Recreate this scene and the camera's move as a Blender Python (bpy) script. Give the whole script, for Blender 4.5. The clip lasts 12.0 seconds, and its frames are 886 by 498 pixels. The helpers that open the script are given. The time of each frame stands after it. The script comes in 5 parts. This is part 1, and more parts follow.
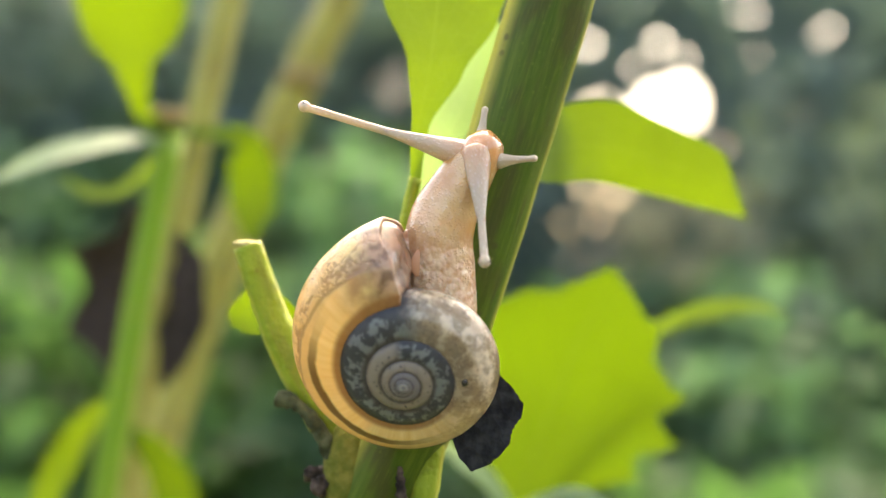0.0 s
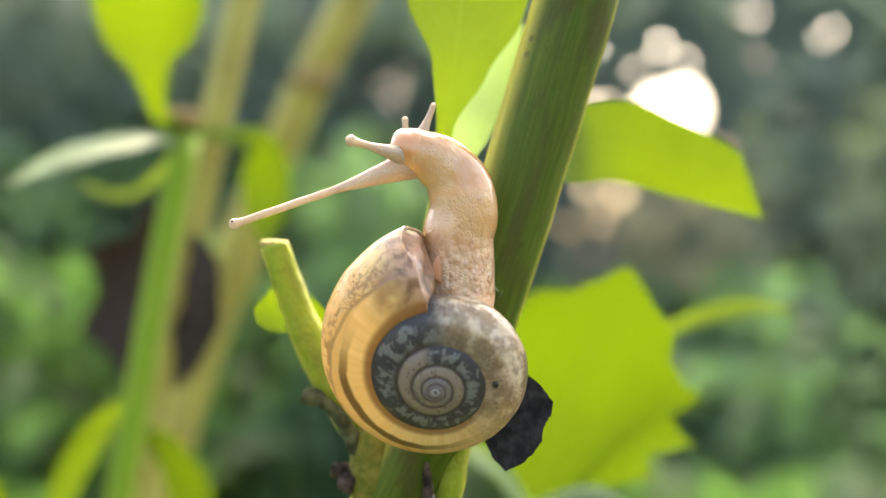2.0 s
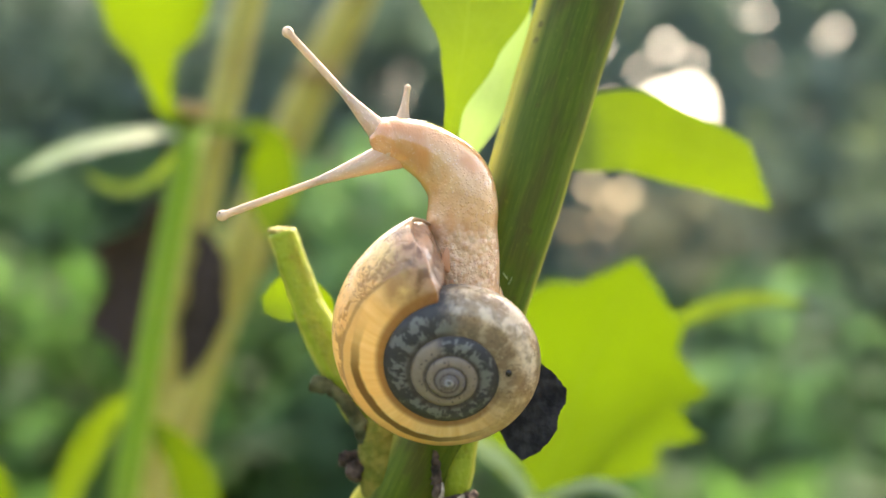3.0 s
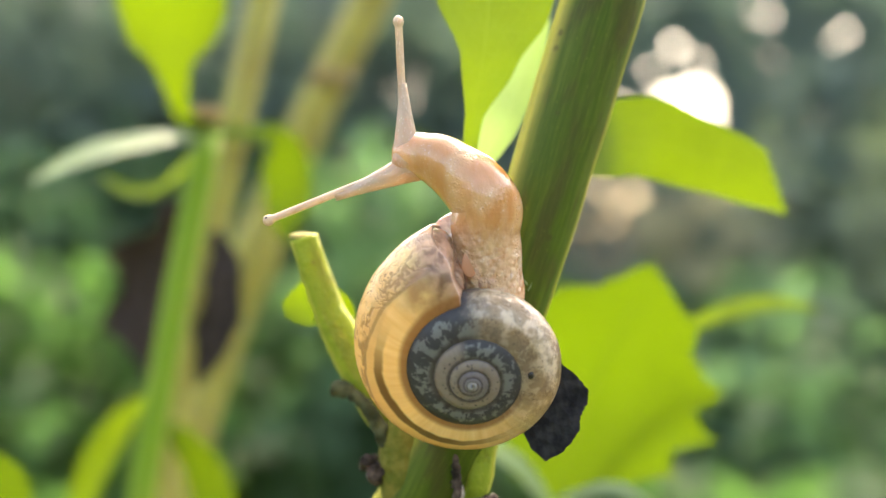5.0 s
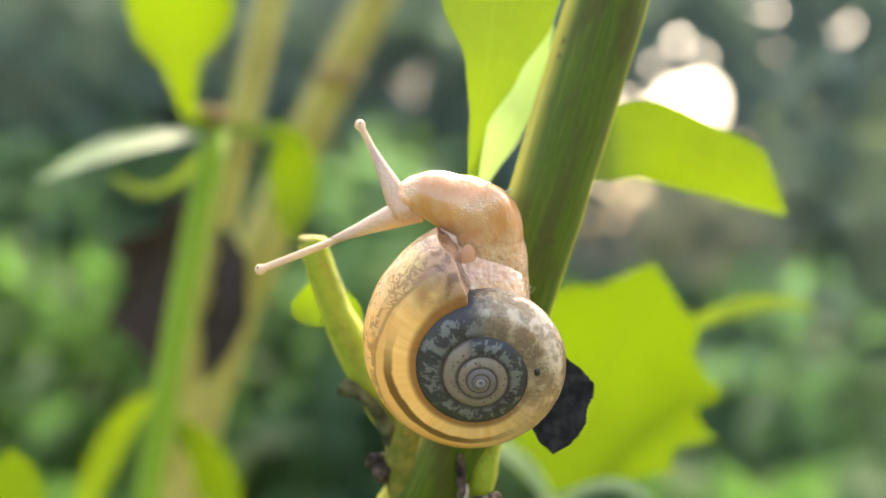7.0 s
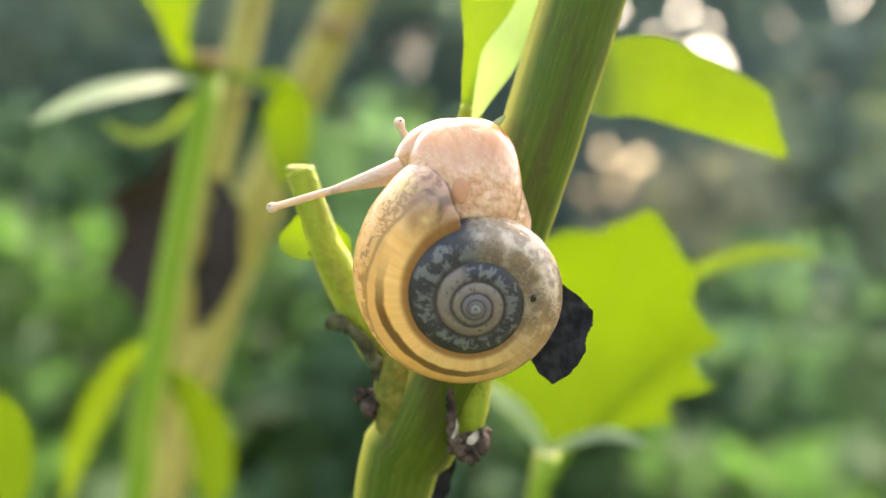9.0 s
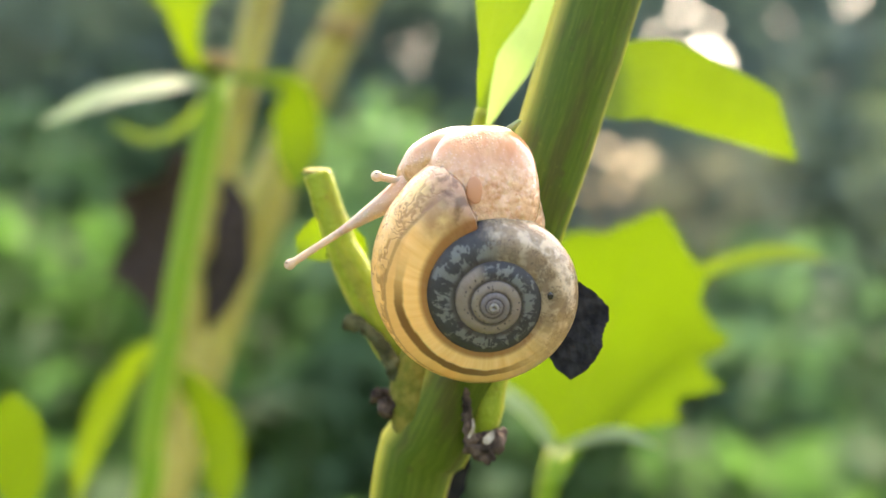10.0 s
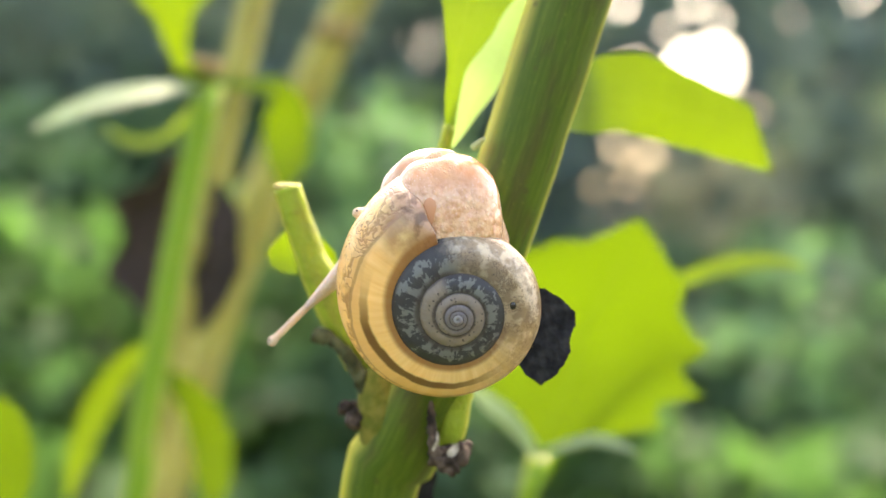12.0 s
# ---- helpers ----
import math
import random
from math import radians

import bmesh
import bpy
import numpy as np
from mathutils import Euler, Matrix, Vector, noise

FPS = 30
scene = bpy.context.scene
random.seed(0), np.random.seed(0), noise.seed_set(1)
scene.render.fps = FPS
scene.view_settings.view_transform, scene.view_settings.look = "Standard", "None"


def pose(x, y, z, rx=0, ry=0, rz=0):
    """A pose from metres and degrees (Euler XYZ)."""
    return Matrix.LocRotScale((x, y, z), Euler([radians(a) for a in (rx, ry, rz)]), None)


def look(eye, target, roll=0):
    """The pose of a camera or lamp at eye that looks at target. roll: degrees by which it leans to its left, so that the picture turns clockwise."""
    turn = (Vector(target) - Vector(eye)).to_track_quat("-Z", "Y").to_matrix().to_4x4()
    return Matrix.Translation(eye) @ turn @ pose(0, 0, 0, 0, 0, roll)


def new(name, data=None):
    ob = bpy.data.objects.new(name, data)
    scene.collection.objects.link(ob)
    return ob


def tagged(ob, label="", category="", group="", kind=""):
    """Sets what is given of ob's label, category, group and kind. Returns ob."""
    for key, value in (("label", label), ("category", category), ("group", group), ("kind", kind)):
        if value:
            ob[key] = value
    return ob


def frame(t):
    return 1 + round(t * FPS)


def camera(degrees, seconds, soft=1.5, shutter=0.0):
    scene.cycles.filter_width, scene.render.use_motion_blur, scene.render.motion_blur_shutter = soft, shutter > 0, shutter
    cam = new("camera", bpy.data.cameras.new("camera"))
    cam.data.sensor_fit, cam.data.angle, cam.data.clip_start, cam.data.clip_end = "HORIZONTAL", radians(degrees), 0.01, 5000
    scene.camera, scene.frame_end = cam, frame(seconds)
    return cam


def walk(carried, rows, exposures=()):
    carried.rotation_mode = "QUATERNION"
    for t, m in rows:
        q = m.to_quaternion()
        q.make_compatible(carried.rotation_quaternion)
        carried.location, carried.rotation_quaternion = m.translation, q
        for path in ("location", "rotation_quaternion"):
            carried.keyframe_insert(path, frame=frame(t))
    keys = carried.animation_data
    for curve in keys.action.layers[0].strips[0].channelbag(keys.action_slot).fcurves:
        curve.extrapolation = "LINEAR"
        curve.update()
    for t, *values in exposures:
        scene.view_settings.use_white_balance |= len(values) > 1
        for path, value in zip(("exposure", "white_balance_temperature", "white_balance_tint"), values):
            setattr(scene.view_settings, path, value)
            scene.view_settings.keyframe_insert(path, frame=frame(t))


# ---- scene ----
def shot(x, y, z, pitch, yaw, roll):
    """A camera pose: it looks along +y, raised by pitch, turned by yaw, leaned by roll."""
    return pose(x, y, z) @ pose(0, 0, 0, 0, 0, yaw) @ pose(0, 0, 0, 90 + pitch) @ pose(0, 0, 0, 0, 0, -roll)


cam = camera(40, 12.0)
cam.data.dof.use_dof = True
cam.data.dof.focus_distance = 0.0855
cam.data.dof.aperture_fstop = 17.5
walk(cam, [
    (0, shot(0.00000, -0.08833, 0.00000, 0.000, 0.000, 0.000)),
    (0.5, shot(-0.00025, -0.08859, -0.00002, 0.051, 0.046, -0.004)),
    (1, shot(-0.00169, -0.08860, -0.00040, 0.089, 0.037, 0.056)),
    (1.5, shot(-0.00224, -0.08978, 0.00051, 0.091, 0.042, -0.024)),
    (2, shot(-0.00183, -0.08947, -0.00030, 0.129, 0.067, 0.040)),
    (2.5, shot(-0.00218, -0.08867, -0.00144, 0.154, 0.093, 0.001)),
    (3, shot(-0.00216, -0.08902, -0.00132, 0.162, 0.268, 0.031)),
    (3.5, shot(-0.00227, -0.08920, -0.00040, 0.115, 0.432, -0.087)),
    (5.5, shot(-0.00322, -0.09034, -0.00122, 0.202, 0.779, -0.056)),
    (6, shot(-0.00236, -0.09096, -0.00142, 0.117, 0.939, -0.091)),
    (6.5, shot(-0.00321, -0.09200, 0.00006, 0.069, 0.856, -0.106)),
    (8.5, shot(-0.00312, -0.09026, -0.00249, -1.297, 0.816, -0.513)),
    (9, shot(-0.00246, -0.08938, -0.00328, -1.507, 0.857, -0.654)),
    (9.5, shot(-0.00332, -0.09055, -0.00237, -1.542, 0.878, -0.649)),
    (10, shot(-0.00366, -0.09052, -0.00299, -1.582, 0.861, -0.670)),
    (10.5, shot(-0.00234, -0.09101, -0.00176, -1.574, 0.948, -0.643)),
    (11, shot(-0.00177, -0.09044, -0.00262, -1.676, 0.971, -0.710)),
    (11.5, shot(-0.00113, -0.09075, -0.00222, -1.805, 1.081, -0.820)),
    (12, shot(-0.00024, -0.09184, -0.00125, -1.873, 1.342, -0.851)),
], [(0.0, 2.72, 7650, 12), (3.5, 2.78, 7650, 12), (6.0, 2.82, 7650, 12), (9.5, 2.93, 7650, 13), (12.0, 2.98, 7650, 13)])

# ---- light ----
SUN_HEIGHT, SUN_TURN = 48, 12
world = bpy.data.worlds.new("world")
scene.world = world
world.use_nodes = True
sky = world.node_tree.nodes.new("ShaderNodeTexSky")
sky.sky_type, sky.sun_disc = "NISHITA", False
sky.sun_elevation, sky.sun_rotation = radians(SUN_HEIGHT), radians(SUN_TURN)
sky.air_density, sky.dust_density = 1.0, 6.0
world.node_tree.links.new(sky.outputs[0], world.node_tree.nodes["Background"].inputs[0])
world.node_tree.nodes["Background"].inputs[1].default_value = 0.15
sun = new("sun", bpy.data.lights.new("sun", "SUN"))
sun.data.energy, sun.data.angle, sun.data.color = 1.3, radians(10), (1.0, 0.95, 0.86)
a, e = radians(SUN_TURN), radians(SUN_HEIGHT)
sun.matrix_world = look((math.sin(a) * math.cos(e) * 9, math.cos(a) * math.cos(e) * 9, math.sin(e) * 9), (0, 0, 0))

GROUND = -0.45


def mm(x, y, z):
    return Vector((x, y, z)) * 0.001


# ---- materials ----
class Nodes:
    """A node material, written node by node."""

    def __init__(self, name):
        self.mat = bpy.data.materials.new(name)
        self.mat.use_nodes = True
        self.tree = self.mat.node_tree
        self.bsdf = self.tree.nodes["Principled BSDF"]
        self.out = self.tree.nodes["Material Output"]

    def add(self, kind, **inputs):
        node = self.tree.nodes.new("ShaderNode" + kind)
        for key, value in inputs.items():
            key = key.replace("_", " ")
            if key[:2] == "in" and key[2:].isdigit():
                key = int(key[2:])
            self.put(node.inputs[key], value)
        return node

    def put(self, socket, value):
        if isinstance(value, bpy.types.NodeSocket):
            self.tree.links.new(value, socket)
        else:
            socket.default_value = value

    def math(self, op, x, y=0.0, z=0.0):
        node = self.add("Math", in0=x, in1=y, in2=z)
        node.operation = op
        return node.outputs[0]

    def step(self, x, low, high):
        node = self.add("MapRange", in0=x, in1=low, in2=high)
        node.interpolation_type = "SMOOTHSTEP"
        return node.outputs[0]

    def mix(self, f, x, y):
        node = self.add("Mix", in0=f, in6=x, in7=y)
        node.data_type = "RGBA"
        return node.outputs[2]

    def noise(self, scale, detail=3.0, where=None, rough=0.55):
        node = self.add("TexNoise", Scale=scale, Detail=detail, Roughness=rough)
        self.put(node.inputs["Vector"], where or self.object())
        return node.outputs[0]

    def cells(self, scale, where=None, feature="F1"):
        node = self.add("TexVoronoi", Scale=scale)
        node.feature = feature
        self.put(node.inputs["Vector"], where or self.object())
        return node.outputs[0]

    def object(self):
        return self.add("TexCoord").outputs["Object"]

    def uv(self):
        split = self.add("SeparateXYZ", in0=self.add("TexCoord").outputs["UV"])
        return split.outputs[0], split.outputs[1]

    def vec(self, x, y, z=0.0):
        return self.add("CombineXYZ", in0=x, in1=y, in2=z).outputs[0]

    def bump(self, height, strength, distance):
        return self.add("Bump", Height=height, Strength=strength, Distance=distance).outputs[0]

    def random(self):
        return self.add("ObjectInfo").outputs["Random"]

    def island(self):
        return self.add("NewGeometry").outputs["Random Per Island"]

    def base(self, **inputs):
        for key, value in inputs.items():
            self.put(self.bsdf.inputs[key.replace("_", " ")], value)

    def pass_light(self, color, share):
        """Lets a share of the light pass through the sheet."""
        glow = self.add("BsdfTranslucent", Color=color)
        mixed = self.add("MixShader", in0=share, in1=self.bsdf.outputs[0], in2=glow.outputs[0])
        self.tree.links.new(mixed.outputs[0], self.out.inputs[0])


def rgb(r, g, b):
    return (r, g, b, 1.0)


def leaf_material(name, face, glow, vein, share=0.55, gloss=0.55, ribs=7.0):
    n = Nodes(name)
    along, across = n.uv()
    side = n.math("ABSOLUTE", n.math("SUBTRACT", across, 0.5))
    mid = n.step(side, 0.016, 0.004)
    run = n.math("SUBTRACT", n.math("MULTIPLY", along, ribs), n.math("MULTIPLY", side, ribs * 0.9))
    wob = n.math("MULTIPLY", n.noise(220, 2), 0.35)
    near = n.math("ABSOLUTE", n.math("SUBTRACT", n.math("FRACT", n.math("ADD", run, wob)), 0.5))
    rib = n.step(near, 0.05, 0.0)
    net = n.step(n.cells(650, feature="DISTANCE_TO_EDGE"), 0.09, 0.0)
    lines = n.math("MINIMUM", n.math("ADD", mid, n.math("ADD", n.math("MULTIPLY", rib, 0.55), n.math("MULTIPLY", net, 0.22))), 1.0)
    patch = n.step(n.noise(90, 4), 0.35, 0.7)
    fine = n.noise(1500, 2)
    tone = n.mix(patch, face, tuple(c * 0.78 for c in face[:3]) + (1,))
    tone = n.mix(n.math("MULTIPLY", fine, 0.25), tone, vein)
    color = n.mix(n.math("MULTIPLY", lines, 0.6), tone, vein)
    gl = n.mix(patch, glow, tuple(c * 0.86 for c in glow[:3]) + (1,))
    gl = n.mix(n.math("MULTIPLY", lines, 0.5), gl, tuple(c * 0.7 for c in glow[:3]) + (1,))
    n.base(Base_Color=color, Roughness=gloss, Specular_IOR_Level=0.3, Normal=n.bump(lines, 0.35, 0.0004))
    n.pass_light(gl, share)
    return n.mat


LEAF = leaf_material("leaf_fresh", rgb(0.07, 0.13, 0.012), rgb(0.094, 0.152, 0.003), rgb(0.14, 0.22, 0.03))
LEAF_BROAD = leaf_material("leaf_broad", rgb(0.05, 0.10, 0.008), rgb(0.068, 0.119, 0.002), rgb(0.13, 0.2, 0.03))
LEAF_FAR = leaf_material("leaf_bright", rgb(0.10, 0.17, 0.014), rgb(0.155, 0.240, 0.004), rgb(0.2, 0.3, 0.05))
LEAF_YOUNG = leaf_material("leaf_young", rgb(0.16, 0.26, 0.09), rgb(0.33, 0.50, 0.14), rgb(0.3, 0.4, 0.16), 0.5, 0.45)
LEAF_PALE = leaf_material("leaf_pale_underside", rgb(0.36, 0.43, 0.26), rgb(0.42, 0.56, 0.20), rgb(0.44, 0.5, 0.32), 0.4, 0.35)


def stem_material(name, green, pale, brown, blotch, rim_color, streaks=0.8, warts=0.0):
    n = Nodes(name)
    turn, along = n.uv()
    where = n.vec(n.math("MULTIPLY", turn, 44.0), n.math("MULTIPLY", along, 9.0))
    streak = n.noise(1.0, 4, where)
    wide = n.noise(1.0, 2, n.vec(n.math("MULTIPLY", turn, 8.0), n.math("MULTIPLY", along, 12.0)))
    color = n.mix(n.math("MULTIPLY", n.step(streak, 0.35, 0.75), streaks), green, pale)
    color = n.mix(n.math("MULTIPLY", n.step(wide, 0.46, 0.64), blotch), color, brown)
    # yellow sides and a pale edge line: rim light put into the colour
    rim_light = n.math("ADD", n.step(n.math("ABSOLUTE", n.math("SUBTRACT", turn, 0.47)), 0.125, 0.03), n.step(n.math("PINGPONG", turn, 0.5), 0.08, 0.01))
    color = n.mix(n.math("MULTIPLY", n.math("MINIMUM", rim_light, 1.0), n.math("ADD", 0.35, n.math("MULTIPLY", streak, 0.6))), color, rim_color)
    rim_line = n.step(n.math("ADD", n.math("PINGPONG", turn, 0.5), n.math("MULTIPLY", streak, 0.02)), 0.034, 0.016)
    color = n.mix(n.math("MULTIPLY", rim_line, 0.75), color, rgb(0.58, 0.58, 0.30))
    fibre = n.noise(1.0, 4, n.vec(n.math("MULTIPLY", turn, 190.0), n.math("MULTIPLY", along, 55.0)), 0.7)
    color = n.mix(n.math("MULTIPLY", n.step(fibre, 0.50, 0.66), 0.32), color, pale)
    color = n.mix(n.math("MULTIPLY", n.step(fibre, 0.44, 0.32), 0.3), color, tuple(c * 0.6 for c in green[:3]) + (1,))
    scars = n.math("MULTIPLY", n.step(n.cells(520), 0.2, 0.1), n.step(n.noise(300, 2), 0.45, 0.6))
    color = n.mix(n.math("MULTIPLY", scars, 0.7), color, brown)
    specks = n.step(n.cells(1100), 0.16, 0.08)
    color = n.mix(n.math("MULTIPLY", specks, 0.35), color, pale)
    relief = n.math("ADD", n.math("MULTIPLY", n.math("ADD", streak, n.math("MULTIPLY", fibre, 0.8)), streaks), n.math("MULTIPLY", n.noise(1200, 3), 0.3))
    if warts:
        pimples = n.step(n.cells(1700), 0.5, 0.1)
        relief = n.math("ADD", relief, n.math("MULTIPLY", n.math("ADD", pimples, n.noise(700, 4)), warts))
        color = n.mix(n.math("MULTIPLY", n.step(n.noise(800, 4), 0.5, 0.68), 0.5), color, tuple(c * 0.6 for c in green[:3]) + (1,))
    n.base(Base_Color=color, Roughness=0.52, Specular_IOR_Level=0.16, Normal=n.bump(relief, 0.22, 0.0003),
           Subsurface_Weight=0.35, Subsurface_Radius=(0.8, 1.0, 0.25), Subsurface_Scale=0.0016)
    return n.mat


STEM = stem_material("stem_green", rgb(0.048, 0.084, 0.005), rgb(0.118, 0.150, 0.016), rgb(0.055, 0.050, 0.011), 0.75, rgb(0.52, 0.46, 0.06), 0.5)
STEM_YOUNG = stem_material("stem_young", rgb(0.20, 0.26, 0.018), rgb(0.32, 0.37, 0.045), rgb(0.19, 0.17, 0.03), 0.5, rgb(0.38, 0.36, 0.05), 0.3, 4.5)
STEM_TAN = stem_material("stem_tan", rgb(0.30, 0.275, 0.06), rgb(0.43, 0.38, 0.12), rgb(0.18, 0.12, 0.04), 0.55, rgb(0.48, 0.43, 0.10))
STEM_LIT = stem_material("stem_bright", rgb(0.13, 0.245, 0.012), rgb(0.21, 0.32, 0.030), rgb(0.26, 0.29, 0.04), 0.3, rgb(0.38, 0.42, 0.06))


def dry_material(name, dark, light, share=0.0):
    n = Nodes(name)
    v = n.noise(900, 5)
    color = n.mix(n.step(v, 0.3, 0.7), dark, light)
    n.base(Base_Color=color, Roughness=0.9, Specular_IOR_Level=0.15, Normal=n.bump(n.math("ADD", v, n.cells(1400)), 0.6, 0.0003))
    if share:
        n.pass_light(light, share)
    return n.mat


BLACK = dry_material("dead_leaf_black", rgb(0.008, 0.008, 0.009), rgb(0.03, 0.03, 0.03))
BARK = dry_material("dry_twig", rgb(0.022, 0.026, 0.010), rgb(0.085, 0.090, 0.042))
CUT = dry_material("cut_wood", rgb(0.36, 0.27, 0.09), rgb(0.62, 0.52, 0.22))
NODE = dry_material("node_bark", rgb(0.085, 0.095, 0.011), rgb(0.17, 0.145, 0.028))
NODE_TAN = dry_material("node_tan", rgb(0.17, 0.115, 0.045), rgb(0.32, 0.24, 0.10))
HUSK = dry_material("bud_husk", rgb(0.24, 0.20, 0.14), rgb(0.50, 0.44, 0.36))
BUD = dry_material("dry_bud", rgb(0.016, 0.012, 0.009), rgb(0.13, 0.092, 0.068))
DEAD = dry_material("dead_leaf_brown", rgb(0.018, 0.013, 0.012), rgb(0.065, 0.048, 0.042))


SKIN = []


def flesh_material():
    """Its grain runs on from fold to fold: it is laid in the whole animal's space."""
    n = Nodes("snail_flesh")
    node = n.add("TexCoord")
    SKIN.append(node)
    where = node.outputs["Object"]
    drawn = n.add("Mapping", Vector=where, Rotation=(0.0, 0.3, 0.0), Scale=(1.0, 1.0, 0.45)).outputs[0]
    big = n.noise(260, 2, where)
    mid = n.noise(900, 4, drawn)
    warts = n.cells(4600, where)
    color = n.mix(n.step(big, 0.36, 0.64), rgb(0.54, 0.215, 0.062), rgb(0.67, 0.355, 0.155))
    color = n.mix(n.math("MULTIPLY", n.step(mid, 0.42, 0.75), 0.22), color, rgb(0.79, 0.53, 0.31))
    # pale dots on the warts: small wet highlights put into the colour
    color = n.mix(n.math("MULTIPLY", n.step(warts, 0.30, 0.10), n.math("MULTIPLY", n.step(mid, 0.45, 0.6), 0.3)), color, rgb(0.90, 0.75, 0.58))
    # wet granules with brown pits near the shell's mouth
    low = n.step(n.add("SeparateXYZ", in0=where).outputs[2], 0.0118, 0.0086)
    grains = n.cells(2600, where)
    pits = n.noise(1900, 4, where)
    wet = n.mix(n.step(pits, 0.32, 0.60), rgb(0.52, 0.26, 0.14), rgb(0.72, 0.45, 0.28))
    wet = n.mix(n.math("MULTIPLY", n.step(grains, 0.34, 0.12), n.math("MULTIPLY", n.step(pits, 0.42, 0.6), 0.45)), wet, rgb(0.88, 0.72, 0.57))
    color = n.mix(n.math("MULTIPLY", low, 0.75), color, wet)
    relief = n.math("ADD", n.math("MULTIPLY", n.step(warts, 0.5, 0.1), n.math("MULTIPLY", n.step(big, 0.42, 0.6), 0.5)), n.math("MULTIPLY", mid, 1.3))
    relief = n.math("SUBTRACT", relief, n.math("MULTIPLY", n.math("MULTIPLY", grains, low), 0.9))
    # a net of wrinkles with small cushions between them
    cushions = n.cells(1500, n.add("Mapping", Vector=where, Scale=(1.0, 1.0, 0.7)).outputs[0])
    relief = n.math("SUBTRACT", relief, n.math("MULTIPLY", n.step(cushions, 0.25, 0.75), n.math("ADD", n.math("MULTIPLY", low, 0.6), n.math("MULTIPLY", n.step(big, 0.35, 0.6), 0.55))))
    n.base(Base_Color=color, Roughness=0.26, Normal=n.bump(relief, 0.6, 0.00018), Subsurface_Weight=0.4,
           Subsurface_Radius=(1.0, 0.55, 0.25), Subsurface_Scale=0.0007, Coat_Weight=1.0, Coat_Roughness=0.04)
    return n.mat


def tentacle_material():
    """Thin clear skin: light from behind passes through it."""
    n = Nodes("tentacle_skin")
    where = n.add("Mapping", Vector=n.object(), Scale=(1.0, 1.0, 0.22)).outputs[0]
    grain, warts = n.noise(3000, 3, where), n.cells(7000, where)
    color = n.mix(grain, rgb(0.40, 0.32, 0.22), rgb(0.62, 0.53, 0.40))
    color = n.mix(n.math("MULTIPLY", n.step(warts, 0.30, 0.12), 0.5), color, rgb(0.88, 0.80, 0.70))
    n.base(Base_Color=color, Roughness=0.28, Normal=n.bump(n.math("SUBTRACT", grain, n.math("MULTIPLY", warts, 0.6)), 0.5, 0.00012), Subsurface_Weight=0.35,
           Subsurface_Radius=(1.0, 0.7, 0.5), Subsurface_Scale=0.0008, Coat_Weight=0.4, Coat_Roughness=0.1)
    n.pass_light(rgb(0.60, 0.50, 0.35), 0.35)
    return n.mat


def root_material():
    """Flesh-coloured where it leaves the head, paler further out."""
    n = Nodes("tentacle_root")
    far = n.step(n.add("SeparateXYZ", in0=n.object()).outputs[2], 0.0, 0.0038)
    where = n.add("Mapping", Vector=n.object(), Scale=(1.0, 1.0, 0.4)).outputs[0]
    grain, warts = n.noise(2600, 3, where), n.cells(6000, where)
    color = n.mix(far, n.mix(grain, rgb(0.62, 0.33, 0.18), rgb(0.74, 0.48, 0.31)), n.mix(grain, rgb(0.40, 0.31, 0.22), rgb(0.62, 0.53, 0.40)))
    color = n.mix(n.math("MULTIPLY", n.step(warts, 0.30, 0.12), 0.5), color, rgb(0.88, 0.80, 0.70))
    n.base(Base_Color=color, Roughness=0.3, Normal=n.bump(n.math("SUBTRACT", grain, n.math("MULTIPLY", warts, 0.6)), 0.5, 0.00012), Subsurface_Weight=0.45,
           Subsurface_Radius=(1.0, 0.6, 0.4), Subsurface_Scale=0.001, Coat_Weight=0.5, Coat_Roughness=0.1)
    n.pass_light(rgb(0.62, 0.48, 0.33), 0.3)
    return n.mat


def mantle_material():
    """Wet pale granules with brown pits between them."""
    n = Nodes("wet_mantle")
    node = n.add("TexCoord")
    SKIN.append(node)
    where = node.outputs["Object"]
    grains, patch = n.cells(2600, where), n.noise(900, 4, where)
    color = n.mix(n.step(patch, 0.36, 0.62), rgb(0.44, 0.19, 0.085), rgb(0.70, 0.38, 0.20))
    color = n.mix(n.math("MULTIPLY", n.step(grains, 0.34, 0.12), n.math("MULTIPLY", n.step(patch, 0.42, 0.6), 0.7)), color, rgb(0.86, 0.68, 0.52))
    n.base(Base_Color=color, Roughness=0.18, Normal=n.bump(n.math("SUBTRACT", patch, n.math("MULTIPLY", grains, 0.7)), 0.55, 0.0002), Coat_Weight=1.0,
           Coat_Roughness=0.05, Subsurface_Weight=0.5, Subsurface_Radius=(1.0, 0.6, 0.35), Subsurface_Scale=0.0012)
    return n.mat


MANTLE = mantle_material()
FLESH, TENTACLE, TENTACLE_ROOT = flesh_material(), tentacle_material(), root_material()


def collar_material():
    n = Nodes("collar_skin")
    big, fine = n.noise(700, 4), n.noise(2400, 4)
    color = n.mix(n.step(big, 0.35, 0.65), rgb(0.13, 0.065, 0.035), rgb(0.36, 0.20, 0.12))
    color = n.mix(n.math("MULTIPLY", n.step(fine, 0.60, 0.70), 0.5), color, rgb(0.66, 0.46, 0.34))
    n.base(Base_Color=color, Roughness=0.2, Normal=n.bump(n.math("ADD", big, fine), 0.6, 0.00025), Coat_Weight=0.8, Coat_Roughness=0.08,
           Subsurface_Weight=0.4, Subsurface_Radius=(1.0, 0.5, 0.25), Subsurface_Scale=0.001)
    return n.mat


